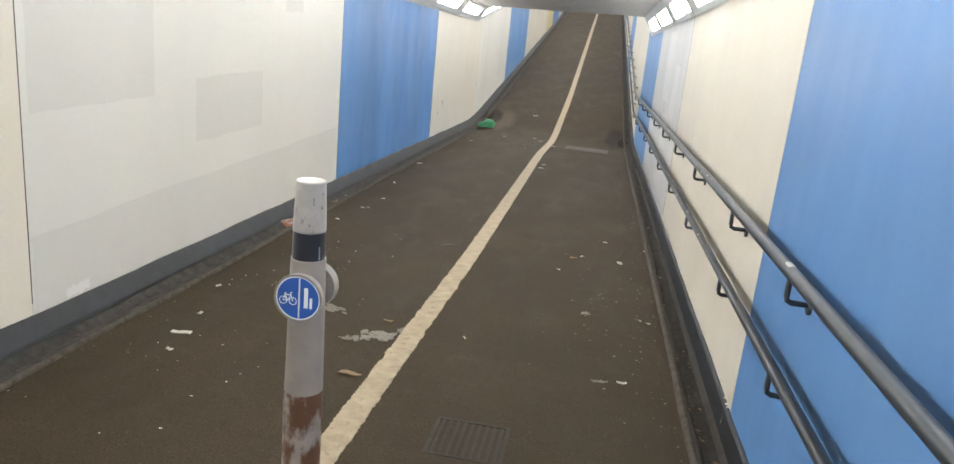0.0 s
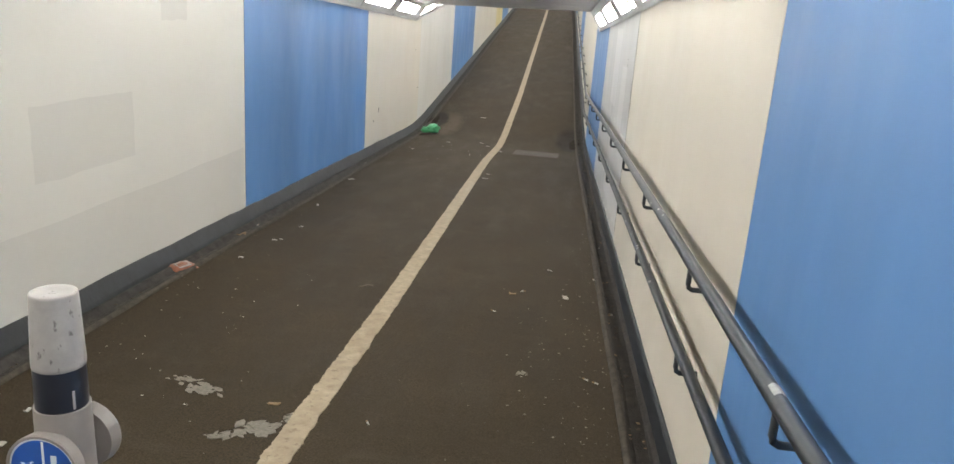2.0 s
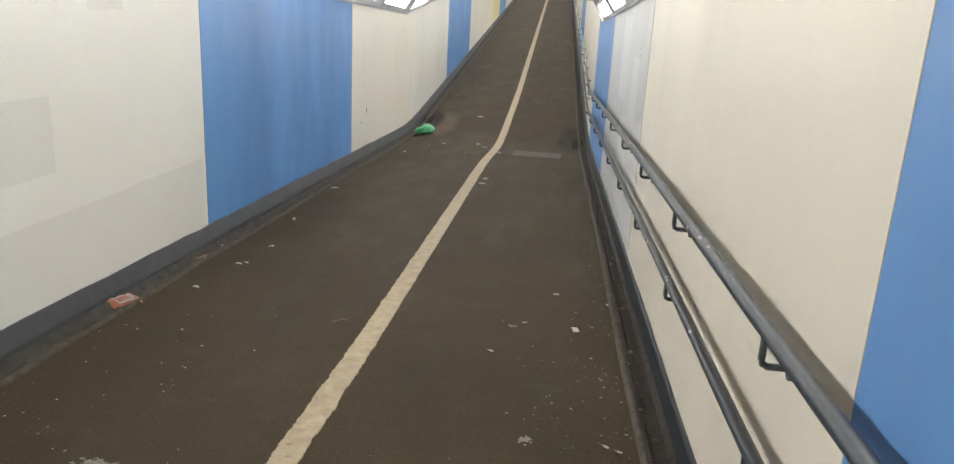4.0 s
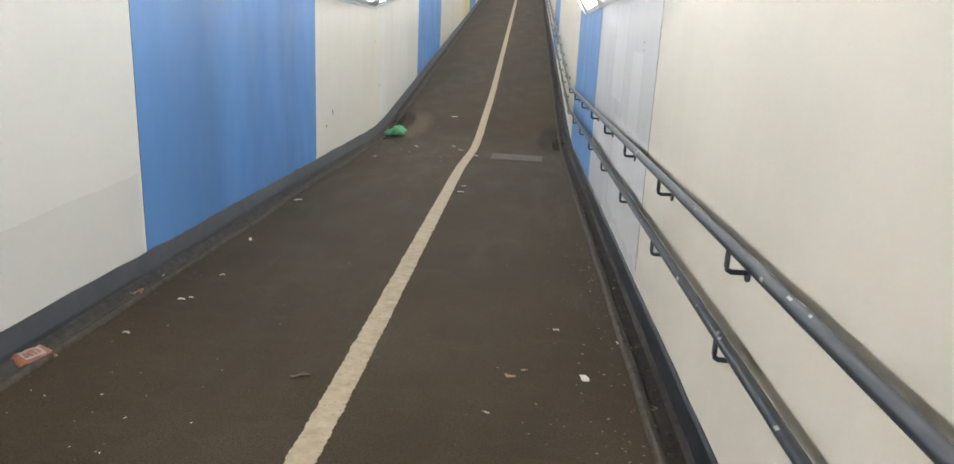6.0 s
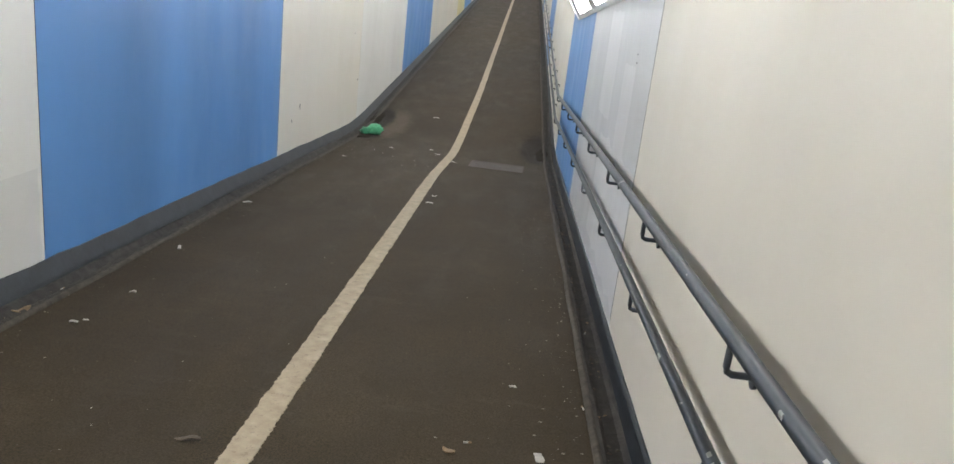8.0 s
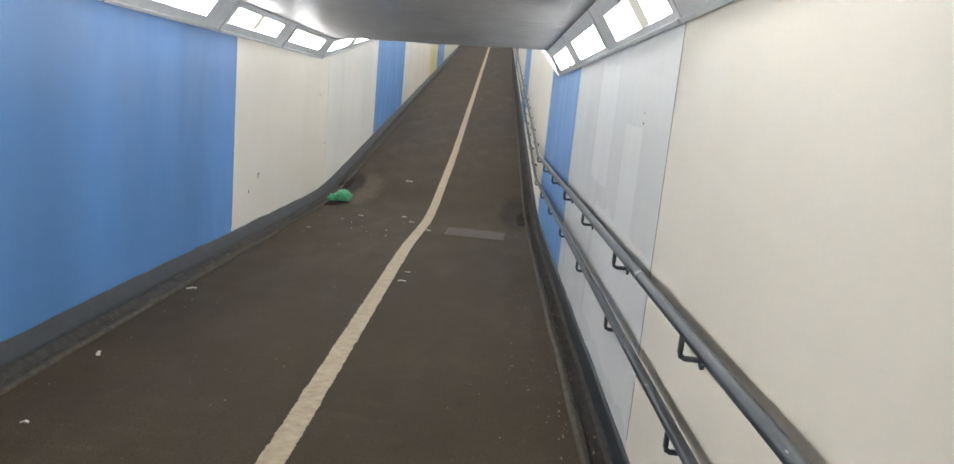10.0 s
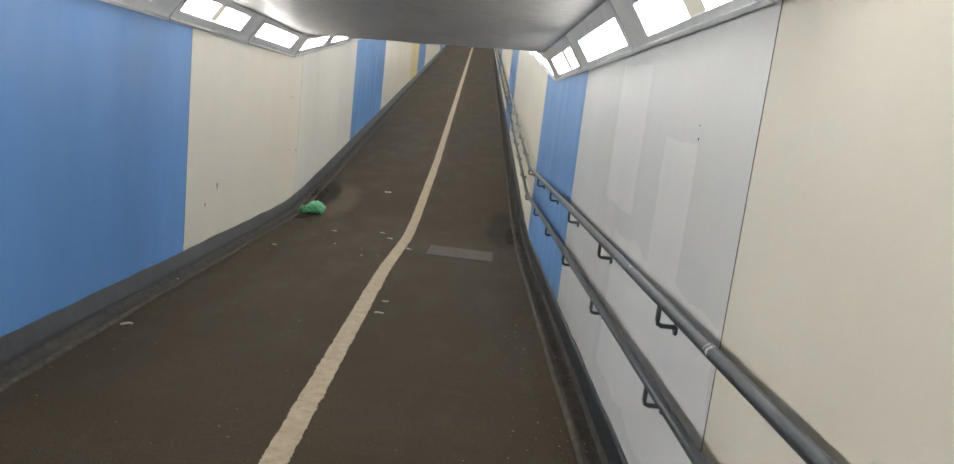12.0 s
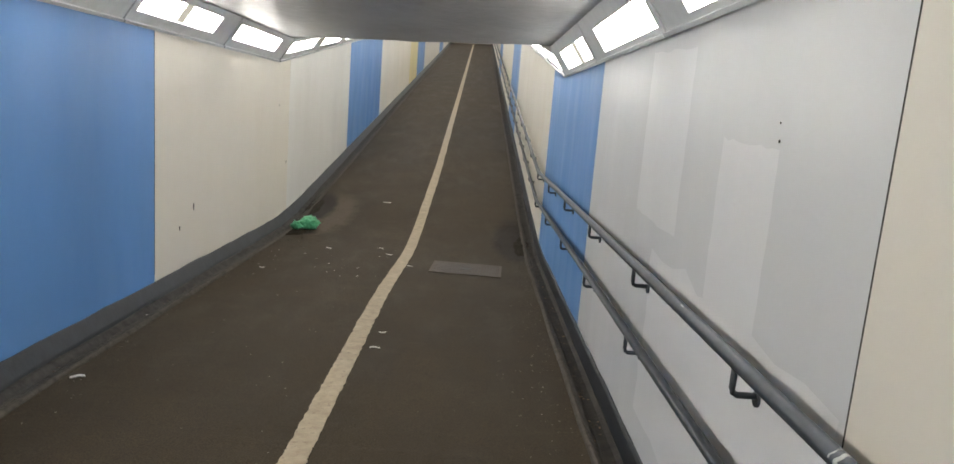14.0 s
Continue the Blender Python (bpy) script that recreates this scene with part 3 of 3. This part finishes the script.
IRONDARK = plain("dark_wet_iron", (0.030, 0.026, 0.022), 0.5, 0.3, 0.3, 30, 0.3)
IRONDARK.node_tree.nodes["Principled BSDF"].inputs["Specular IOR Level"].default_value = 0.15


def boxes(specs):
    bm = bmesh.new()
    for x0, x1, y0, y1, z0, z1 in specs:
        vs = [bm.verts.new((x, y, z)) for x in (x0, x1) for y in (y0, y1) for z in (z0, z1)]
        for f in ((0, 1, 3, 2), (4, 6, 7, 5), (0, 4, 5, 1), (2, 3, 7, 6), (0, 2, 6, 4), (1, 5, 7, 3)):
            bm.faces.new([vs[i] for i in f])
    return bm


def slope_pose(x, y, lift=0.0, turn=0.0):
    e = 0.2
    ang = math.degrees(math.atan2(floor_z(x, y + e) - floor_z(x, y - e), 2 * e))
    return pose(x, y, floor_z(x, y) + lift, ang, 0, 0) @ pose(0, 0, 0, 0, 0, turn)


def manhole():
    base = new("manhole_cover")
    tagged(base, "worn ribbed metal access cover set in asphalt", "manhole cover")
    w, l = 0.36, 0.29
    part("frame", boxes([(-w, w, -l, -l + 0.03, -0.03, 0.007), (-w, w, l - 0.03, l, -0.03, 0.007), (-w, -w + 0.03, -l + 0.03, l - 0.03, -0.03, 0.007), (w - 0.03, w, -l + 0.03, l - 0.03, -0.03, 0.007)]), IRON, base)
    # plate is darker than the ribs so their grid stands out
    part("plate", boxes([(-w + 0.034, w - 0.034, -l + 0.034, l - 0.034, -0.03, 0.004)]), IRONDARK, base)
    ribs = []
    for i in range(22):
        x = -w + 0.05 + i * (2 * w - 0.1) / 21
        for j in range(8):
            y = -l + 0.06 + j * (2 * l - 0.12) / 7
            if abs(x) < 0.07 and abs(y) < 0.09:
                continue
            ribs.append((x - 0.010, x + 0.010, y - 0.028, y + 0.028, 0.002, 0.008))
    part("rib_pattern", boxes(ribs), IRON, base)
    part("key_plate", boxes([(-0.06, -0.008, -0.05, 0.05, 0.0, 0.007), (0.008, 0.06, -0.05, 0.05, 0.0, 0.007)]), IRONDARK, base, "dark lifting key recess")
    base.matrix_world = slope_pose(0.045, 13.36, 0.002, -3)


manhole()


def drain_grate():
    base = new("drain_grate")
    tagged(base, "dark cast iron drain grate set in asphalt", "drain grate")
    w, l = 0.157, 0.157
    part("frame", boxes([(-w, w, -l, -l + 0.015, -0.03, 0.004), (-w, w, l - 0.015, l, -0.03, 0.005), (-w, -w + 0.015, -l + 0.015, l - 0.015, -0.03, 0.005), (w - 0.015, w, -l + 0.015, l - 0.015, -0.03, 0.005)]), IRONDARK, base)
    # dark slab at floor level stands for the shade down the drain
    part("sump", boxes([(-w + 0.015, w - 0.015, -l + 0.015, l - 0.015, -0.03, 0.001)]), DARKGAP, base)
    for i in range(1, 10):
        x = -w + 2 * w * i / 10
        part("bar", boxes([(x - 0.006, x + 0.006, -l + 0.015, l - 0.015, 0.0, 0.0045)]), IRONDARK, base)
    base.matrix_world = slope_pose(-0.209, 2.749, 0.001)


drain_grate()

# ---- soil drifts at the foot of the bend ----
SOIL = plain("damp_dark_soil", (0.022, 0.0175, 0.013), 0.95, 0, 0.5, 30, 0.5)
SOIL.node_tree.nodes["Principled BSDF"].inputs["Specular IOR Level"].default_value = 0.08


def drift(name, label, cx, cy, rx, ry, height, mat, seed):
    """A low uneven spread of soil on the ramp, thinning to nothing at a ragged rim."""
    rng = random.Random(seed)
    bm = bmesh.new()
    n, rings = 72, 8
    ph = [rng.uniform(0, 6.28) for _ in range(5)]
    rows = []
    for r in range(1, rings + 1):
        row = []
        for k in range(n):
            a = 2 * math.pi * k / n
            wob = 1 + 0.16 * math.sin(2 * a + ph[0]) + 0.10 * math.sin(5 * a + ph[1]) + 0.05 * math.sin(11 * a + ph[2]) + 0.035 * math.sin(19 * a + ph[3])
            u = r / rings
            wob = 1 + (wob - 1) * u ** 3
            x, y = cx + rx * wob * u * math.cos(a), cy + ry * wob * u * math.sin(a)
            x = min(max(x, XL + 0.03), XR - 0.03)
            h = height * (1 - u) ** 0.7 * (0.7 + 0.6 * noise.noise(Vector((x * 9, y * 9, seed))))
            row.append(bm.verts.new((x, y, floor_z(x, y) + (0.004 + max(0, h) if r < rings else -0.004))))
        rows.append(row)
    c = bm.verts.new((cx, cy, floor_z(cx, cy) + height))
    for k in range(n):
        bm.faces.new((c, rows[0][k], rows[0][(k + 1) % n]))
        for a, b in zip(rows, rows[1:]):
            bm.faces.new((a[k], b[k], b[(k + 1) % n], a[(k + 1) % n]))
    return tagged(part(name, bm, mat, smooth=True), label, "soil", kind="stuff")


drift("soil_drift", "dark damp soil gathered at the wall foot", -2.14, 16.2, 0.12, 0.55, 0.020, SOIL, 13)
drift("soil_drift", "dark damp soil gathered at the wall foot", -2.06, 14.75, 0.13, 0.20, 0.014, SOIL, 14)
drift("soil_drift", "dark damp soil gathered at the wall foot", 0.68, 14.7, 0.10, 0.45, 0.018, SOIL, 15)


# ---- litter ----
def bag():
    """A crumpled thin plastic carrier bag."""
    m, nt, b = nodes_of("green_plastic_film")
    nt.links.new(ramp(nt, noise_tex(nt, 20, 4), [(0.3, (0.06, 0.34, 0.15)), (0.7, (0.17, 0.60, 0.32))]), b.inputs["Base Color"])
    b.inputs["Roughness"].default_value = 0.3
    b.inputs["Transmission Weight"].default_value = 0.12
    bump(nt, b, noise_tex(nt, 45, 4), 0.9, 0.012)
    base = new("plastic_bag")
    tagged(base, "crumpled green plastic carrier bag on dirty asphalt", "plastic bag")

    def lump(cx, cy, rx, ry, rz, seed, amp):
        bm = bmesh.new()
        bmesh.ops.create_icosphere(bm, subdivisions=4, radius=1)
        for v in bm.verts:
            n = v.co.copy()
            f = 1 + amp * (abs(noise.noise(n * 2.3 + Vector((seed, 0, 0)))) * 1.4 - 0.35 + 0.5 * noise.noise(n * 5.5 + Vector((0, seed, 0))))
            v.co = Vector((cx + n.x * rx * f, cy + n.y * ry * f, max(0.0, rz * 0.75 + n.z * rz * f)))
        return bm
    part("body", lump(0.075, 0, 0.115, 0.10, 0.088, 3.1, 0.32), m, base, smooth=True)
    part("handle", lump(-0.07, -0.03, 0.060, 0.06, 0.050, 8.2, 0.8), m, base, "twisted handles", True)
    base.matrix_world = slope_pose(-2.0, 15.0, 0.006, 12)


bag()


def packet():
    m = plain("orange_packet_print", (0.235, 0.078, 0.038), 0.4, 0, 0.3, 25, 0.2)
    base = new("snack_packet")
    tagged(base, "crushed orange snack packet with white label", "packet")
    rows = []
    for i in range(13):
        u = -0.095 + 0.19 * i / 12
        h = 0.020 * (1 - (abs(u) / 0.1) ** 3) + 0.004
        w = 0.062 + 0.006 * math.sin(9 * u * 10)
        lo = 0.003 * math.sin(7 * i)
        rows.append([(u, -w, 0.003), (u, -w * 0.7, h * 0.9 + abs(lo)), (u, -w * 0.2, h + lo + 0.004), (u, w * 0.3, h - lo + 0.004), (u, w * 0.75, h * 0.8), (u, w, 0.003), (u, 0, 0.0)])
    part("pouch", sweep(rows), m, base, smooth=True)
    w2 = [[(u, y, 0.0285 + 0.001 * math.sin(30 * u)) for y in (-0.032, 0.03)] + [(u, y, 0.020) for y in (0.03, -0.032)] for u in frange(-0.055, 0.05, 0.02)]
    lab = part("label", sweep(w2), CAPWHITE, base, "white printed label")
    part("print_bar", boxes([(-0.045 + 0.022 * i, -0.030 + 0.022 * i, -0.02, 0.018, 0.026, 0.0305) for i in range(4)]), m, lab, "orange print")
    base.matrix_world = slope_pose(-2.185, 5.70, 0.012, 70) @ pose(0, 0, 0, 16, 0, 0)


packet()
PAPER = plain("dirty_white_paper", (0.42, 0.40, 0.37), 0.8, 0, 0.15, 60, 0.2)
LEAFTAN = plain("dry_tan_leaf", (0.19, 0.125, 0.065), 0.7, 0, 0.3, 50, 0.3)
LEAFBROWN = plain("dead_brown_leaf", (0.050, 0.034, 0.022), 0.7, 0, 0.3, 50, 0.3)
TISSUE = plain("trodden_tissue", (0.17, 0.152, 0.128), 0.9, 0, 0.25, 70, 0.5)


def scrap(name, label, category, x, y, length, width, mat, turn, seed, curl=0.006):
    """A small bent flake with a ragged outline."""
    rng = random.Random(seed)
    rows = []
    n = 7
    for i in range(n):
        u = -0.5 + i / (n - 1)
        w = width / 2 * (math.sqrt(max(0.05, 1 - (2 * u) ** 2)) if "leaf" in name else 1.0) * rng.uniform(0.75, 1.1)
        z = 0.004 + curl * (0.5 + 0.5 * math.sin(5 * u + seed))
        rows.append([(u * length, -w, z + rng.uniform(0, 0.003)), (u * length, 0, z + 0.002), (u * length, w, z + rng.uniform(0, 0.003)), (u * length, w, z - 0.003), (u * length, -w, z - 0.003)])
    ob = part(name, sweep(rows), mat)
    ob.matrix_world = slope_pose(x, y, 0.0 if abs(x + 0.7) < 1.4 else 0.006, turn)
    return tagged(ob, label, category, "floor litter")


def butt(x, y, turn, length=0.034):
    base = new("cigarette_end")
    tagged(base, "white cigarette end with tan filter on asphalt", "cigarette end", "floor litter")
    part("paper", tube([(-length / 2, 0, 0.005), (length * 0.1, 0, 0.0052)], 0.0042, 8), PAPER, base, smooth=True)
    part("filter", tube([(length * 0.1, 0, 0.0052), (length / 2, 0, 0.005)], 0.0044, 8), LEAFTAN, base, "tan filter", True)
    base.matrix_world = slope_pose(x, y, 0.003 if abs(x + 0.7) > 1.3 else 0.0, turn)


def tissue(x, y, length, width, turn, seed, label="trodden white tissue shreds stuck to asphalt"):
    """A smear of torn shreds pressed into the ground."""
    rng = random.Random(seed)
    bm = bmesh.new()
    for _ in range(34):
        cx, cy = rng.gauss(0, length * 0.28), rng.gauss(0, width * 0.28)
        a, ln, w = rng.gauss(0.2, 0.7), length * rng.uniform(0.08, 0.24), width * rng.uniform(0.06, 0.20)
        d, p = Vector((math.cos(a), math.sin(a), 0)), Vector((-math.sin(a), math.cos(a), 0))
        o = Vector((cx, cy, 0.003 + rng.uniform(0, 0.003)))
        ring = [o - d * ln + p * w * 0.3, o - d * ln * 0.2 - p * w, o + d * ln * 0.7 - p * w * 0.6, o + d * ln, o + d * ln * 0.3 + p * w, o - d * ln * 0.5 + p * w * 0.8]
        lo = [bm.verts.new(v - Vector((0, 0, 0.002))) for v in ring]
        hi = [bm.verts.new(v) for v in ring]
        bm.faces.new(hi)
        for i in range(6):
            j = (i + 1) % 6
            bm.faces.new((lo[i], lo[j], hi[j], hi[i]))
    ob = part("tissue", bm, TISSUE)
    ob.matrix_world = slope_pose(x, y, 0.0, turn)
    return tagged(ob, label, "tissue", "floor litter", kind="stuff")


T_PAPER, T_LEAF, T_BROWN = "small white paper scrap on asphalt", "dry tan leaf lying on asphalt", "curled dead brown leaf on asphalt"
tissue(-1.25, 3.99, 0.16, 0.09, -15, 1)
tissue(-1.36, 4.07, 0.10, 0.04, 10, 2)
tissue(-0.84, 3.70, 0.17, 0.12, 12, 3)
tissue(-0.97, 3.60, 0.12, 0.05, 25, 4)
tissue(-0.75, 3.82, 0.08, 0.05, 60, 5)
tissue(0.23, 4.57, 0.05, 0.04, 40, 7)
tissue(0.32, 3.55, 0.06, 0.02, 10, 8)
scrap("paper_scrap", "flattened pale paper wrapper on asphalt", "paper", -1.79, 3.33, 0.10, 0.03, PAPER, 5, 6, 0.006)
scrap("leaf", T_LEAF, "leaf", -0.85, 3.17, 0.11, 0.035, LEAFTAN, 10, 9, 0.012)
scrap("leaf", T_LEAF, "leaf", -0.87, 3.92, 0.06, 0.025, LEAFTAN, 30, 10, 0.008)
scrap("leaf", T_LEAF, "leaf", -2.17, 6.69, 0.10, 0.06, LEAFTAN, 70, 11, 0.02)
scrap("leaf", T_BROWN, "leaf", 0.10, 5.89, 0.065, 0.035, LEAFTAN, -40, 12, 0.012)
scrap("leaf", T_BROWN, "leaf", -0.89, 5.72, 0.10, 0.03, LEAFBROWN, 5, 13, 0.016)
scrap("paper_scrap", "white paper card scrap on asphalt", "paper", 0.465, 5.935, 0.065, 0.036, PAPER, 100, 14, 0.004)
for i, (x, y, ln, w, a) in enumerate(((-1.97, 8.1, 0.07, 0.02, 110), (-1.88, 6.66, 0.04, 0.02, 20), (-1.84, 6.70, 0.025, 0.012, 60), (-1.73, 3.12, 0.03, 0.02, 0), (-1.84, 3.61, 0.03, 0.016, 80), (-1.97, 4.07, 0.03, 0.02, 30),
                                      (-2.04, 9.64, 0.075, 0.03, 30), (-0.53, 10.54, 0.07, 0.025, 5), (-1.48, 13.94, 0.06, 0.022, 0), (-0.80, 13.82, 0.07, 0.016, 5))):
    scrap("paper_scrap", T_PAPER, "paper", x, y, ln, w, PAPER, a, 20 + i, 0.006)
for i, (x, y, ln, w, a) in enumerate(((-0.93, 14.15, 0.06, 0.014, 10), (-0.53, 13.29, 0.06, 0.025, 0), (-1.88, 12.72, 0.045, 0.02, 10), (-0.52, 10.9, 0.05, 0.02, 0), (-1.15, 16.6, 0.11, 0.03, -20), (-1.83, 7.17, 0.035, 0.02, 0),
                                      (-1.93, 6.10, 0.035, 0.02, 0), (0.35, 6.57, 0.035, 0.02, 30), (0.43, 3.57, 0.05, 0.02, 20))):
    scrap("paper_scrap", T_PAPER, "paper", x, y, ln, w, PAPER, a, 40 + i, 0.006)
for x, y, a in ((-0.42, 3.85, 120), (-2.235, 3.68, 110), (-2.24, 3.75, 115), (0.76, 5.66, 130), (0.61, 4.54, 150), (0.56, 4.58, 140), (0.0, 5.5, 150), (-2.2, 4.06, 100), (-2.18, 7.07, 95), (0.17, 5.98, 10), (0.77, 7.43, 80), (0.68, 6.43, 100), (-2.18, 10.89, 60), (-2.16, 9.47, 40)):
    butt(x, y, a)


def grit(name, label, mat, count, region, size, seed):
    """Scattered crumbs, each a squashed little tetrahedral chip."""
    rng = random.Random(seed)
    verts, faces = [], []
    for _ in range(count):
        x, y = region(rng)
        s = size * rng.uniform(0.4, 1.0) ** 2
        a = rng.uniform(0, 6.28)
        z = floor_z(x, y) + (0.012 if (x > 0.72 or x < -2.14) else 0.002)
        k = len(verts)
        e = rng.uniform(0.35, 0.9)
        for j, q in enumerate((0, 2.1, 3.3, 4.6)):
            dx, dy = s * math.cos(q), s * e * math.sin(q)
            verts.append((x + dx * math.cos(a) - dy * math.sin(a), y + dx * math.sin(a) + dy * math.cos(a), z))
        verts.append((x, y, z + s * 0.35))
        faces += [(k, k + 1, k + 4), (k + 1, k + 2, k + 4), (k + 2, k + 3, k + 4), (k + 3, k, k + 4)]
    ob = new(name, mesh_of(name, verts, faces, mat))
    return tagged(ob, label, "debris", kind="stuff")


grit("pale_grit", "pale crumbs and chips scattered on asphalt", TISSUE, 420, lambda r: (r.uniform(-2.1, 0.66), r.uniform(2.0, 16.0)), 0.009, 1)
grit("pale_grit", "pale crumbs gathered by the gutter lip", TISSUE, 420, lambda r: (0.68 - abs(r.gauss(0, 0.16)), r.uniform(2.0, 13.0)), 0.009, 2)
grit("pale_grit", "pale paper flecks trodden into the asphalt", TISSUE, 80, lambda r: (min(0.66, r.gauss(0.38, 0.20)), r.gauss(5.0, 1.1)), 0.011, 9)
grit("pale_grit", "pale paper flecks trodden into the asphalt", PAPER, 60, lambda r: (r.uniform(-2.05, -1.2), r.gauss(4.2, 1.2)), 0.010, 10)
grit("pale_grit", "pale paper flecks trodden into the asphalt", PAPER, 40, lambda r: (r.uniform(-2.0, -0.6), r.gauss(13.2, 0.6)), 0.012, 11)
grit("pale_grit", "pale crumbs along the wall foot", TISSUE, 160, lambda r: (-2.13 + abs(r.gauss(0, 0.10)), r.uniform(2.0, 14.0)), 0.009, 3)
grit("leaf_litter", "broken dead leaves lying in the gutter", LEAFTAN, 70, lambda r: (r.uniform(0.735, 0.80), r.uniform(2.0, 14.0)), 0.017, 4)
grit("leaf_litter", "broken dead leaves lying in the gutter", LEAFBROWN, 240, lambda r: (r.uniform(0.735, 0.80), r.uniform(2.0, 15.0)), 0.022, 5)
grit("leaf_litter", "broken dead leaves along the wall foot", LEAFBROWN, 260, lambda r: (r.uniform(-2.20, -2.12), r.uniform(2.0, 17.0)), 0.018, 6)
grit("dark_grit", "dark crumbs of soil on asphalt", SOIL, 700, lambda r: (min(0.82, max(-2.26, r.choice((-1.95, 0.60)) + r.gauss(0, 0.17))), r.gauss(15.1, 0.8)), 0.013, 7)
grit("brown_grit", "dry brown crumbs of silt on asphalt", LEAFBROWN, 500, lambda r: (min(0.82, max(-2.26, r.choice((-1.8, 0.50)) + r.gauss(0, 0.2))), r.gauss(15.1, 0.9)), 0.010, 8)


# ---- wear on the handrails ----
CHIP = plain("bare_pale_primer", (0.36, 0.36, 0.35), 0.6, 0, 0.15, 60, 0.2)
rails = [o for o in scene.objects if o.name.startswith("handrail")]
rails.sort(key=lambda o: o.name)


def rail_arc(rail, height, r, y, length, a0, a1, mat, name, label, lift=0.0012):
    """A curved flake or collar that hugs the tube between two angles."""
    n = 8
    rows = []
    for k, yy in enumerate((y, y + length)):
        z = floor_z(XR, yy, 0.25) + height
        outer = [(RAIL_X + (r + lift) * math.cos(a), yy + (0.004 * math.sin(5 * a) if a1 - a0 < 6 else 0), z + (r + lift) * math.sin(a)) for a in [a0 + (a1 - a0) * i / n for i in range(n + 1)]]
        inner = [(RAIL_X + (r - 0.004) * math.cos(a), yy, z + (r - 0.004) * math.sin(a)) for a in [a1 + (a0 - a1) * i / n for i in range(n + 1)]]
        rows.append(outer + inner)
    part(name, sweep(rows), mat, rail, label)


UP, LOW = RAILS["upper"], RAILS["lower"]
for y, length, a0, a1 in ((7.02, 0.012, 1.3, 3.5), (7.05, 0.004, 1.3, 3.0), (8.18, 0.03, 1.9, 2.05), (4.50, 0.02, 2.6, 3.2), (4.30, 0.03, 1.9, 2.3), (4.24, 0.05, 1.3, 1.5), (4.17, 0.015, 1.7, 2.1), (2.37, 0.05, 1.0, 2.2), (5.4, 0.012, 2.3, 2.45)):
    rail_arc(rails[0], UP[0], UP[1], y, length, a0, a1, CHIP, "paint_chip", "pale chip in the rail paint")
for y, length, a0, a1 in ((5.52, 0.035, 2.5, 4.2), (4.88, 0.022, 1.7, 2.3), (4.84, 0.012, 1.9, 2.5), (5.18, 0.008, 2.4, 2.7), (6.6, 0.010, 2.3, 2.5), (4.23, 0.022, 2.2, 2.8)):
    rail_arc(rails[1], LOW[0], LOW[1], y, length, a0, a1, CHIP, "paint_chip", "pale chip in the rail paint")
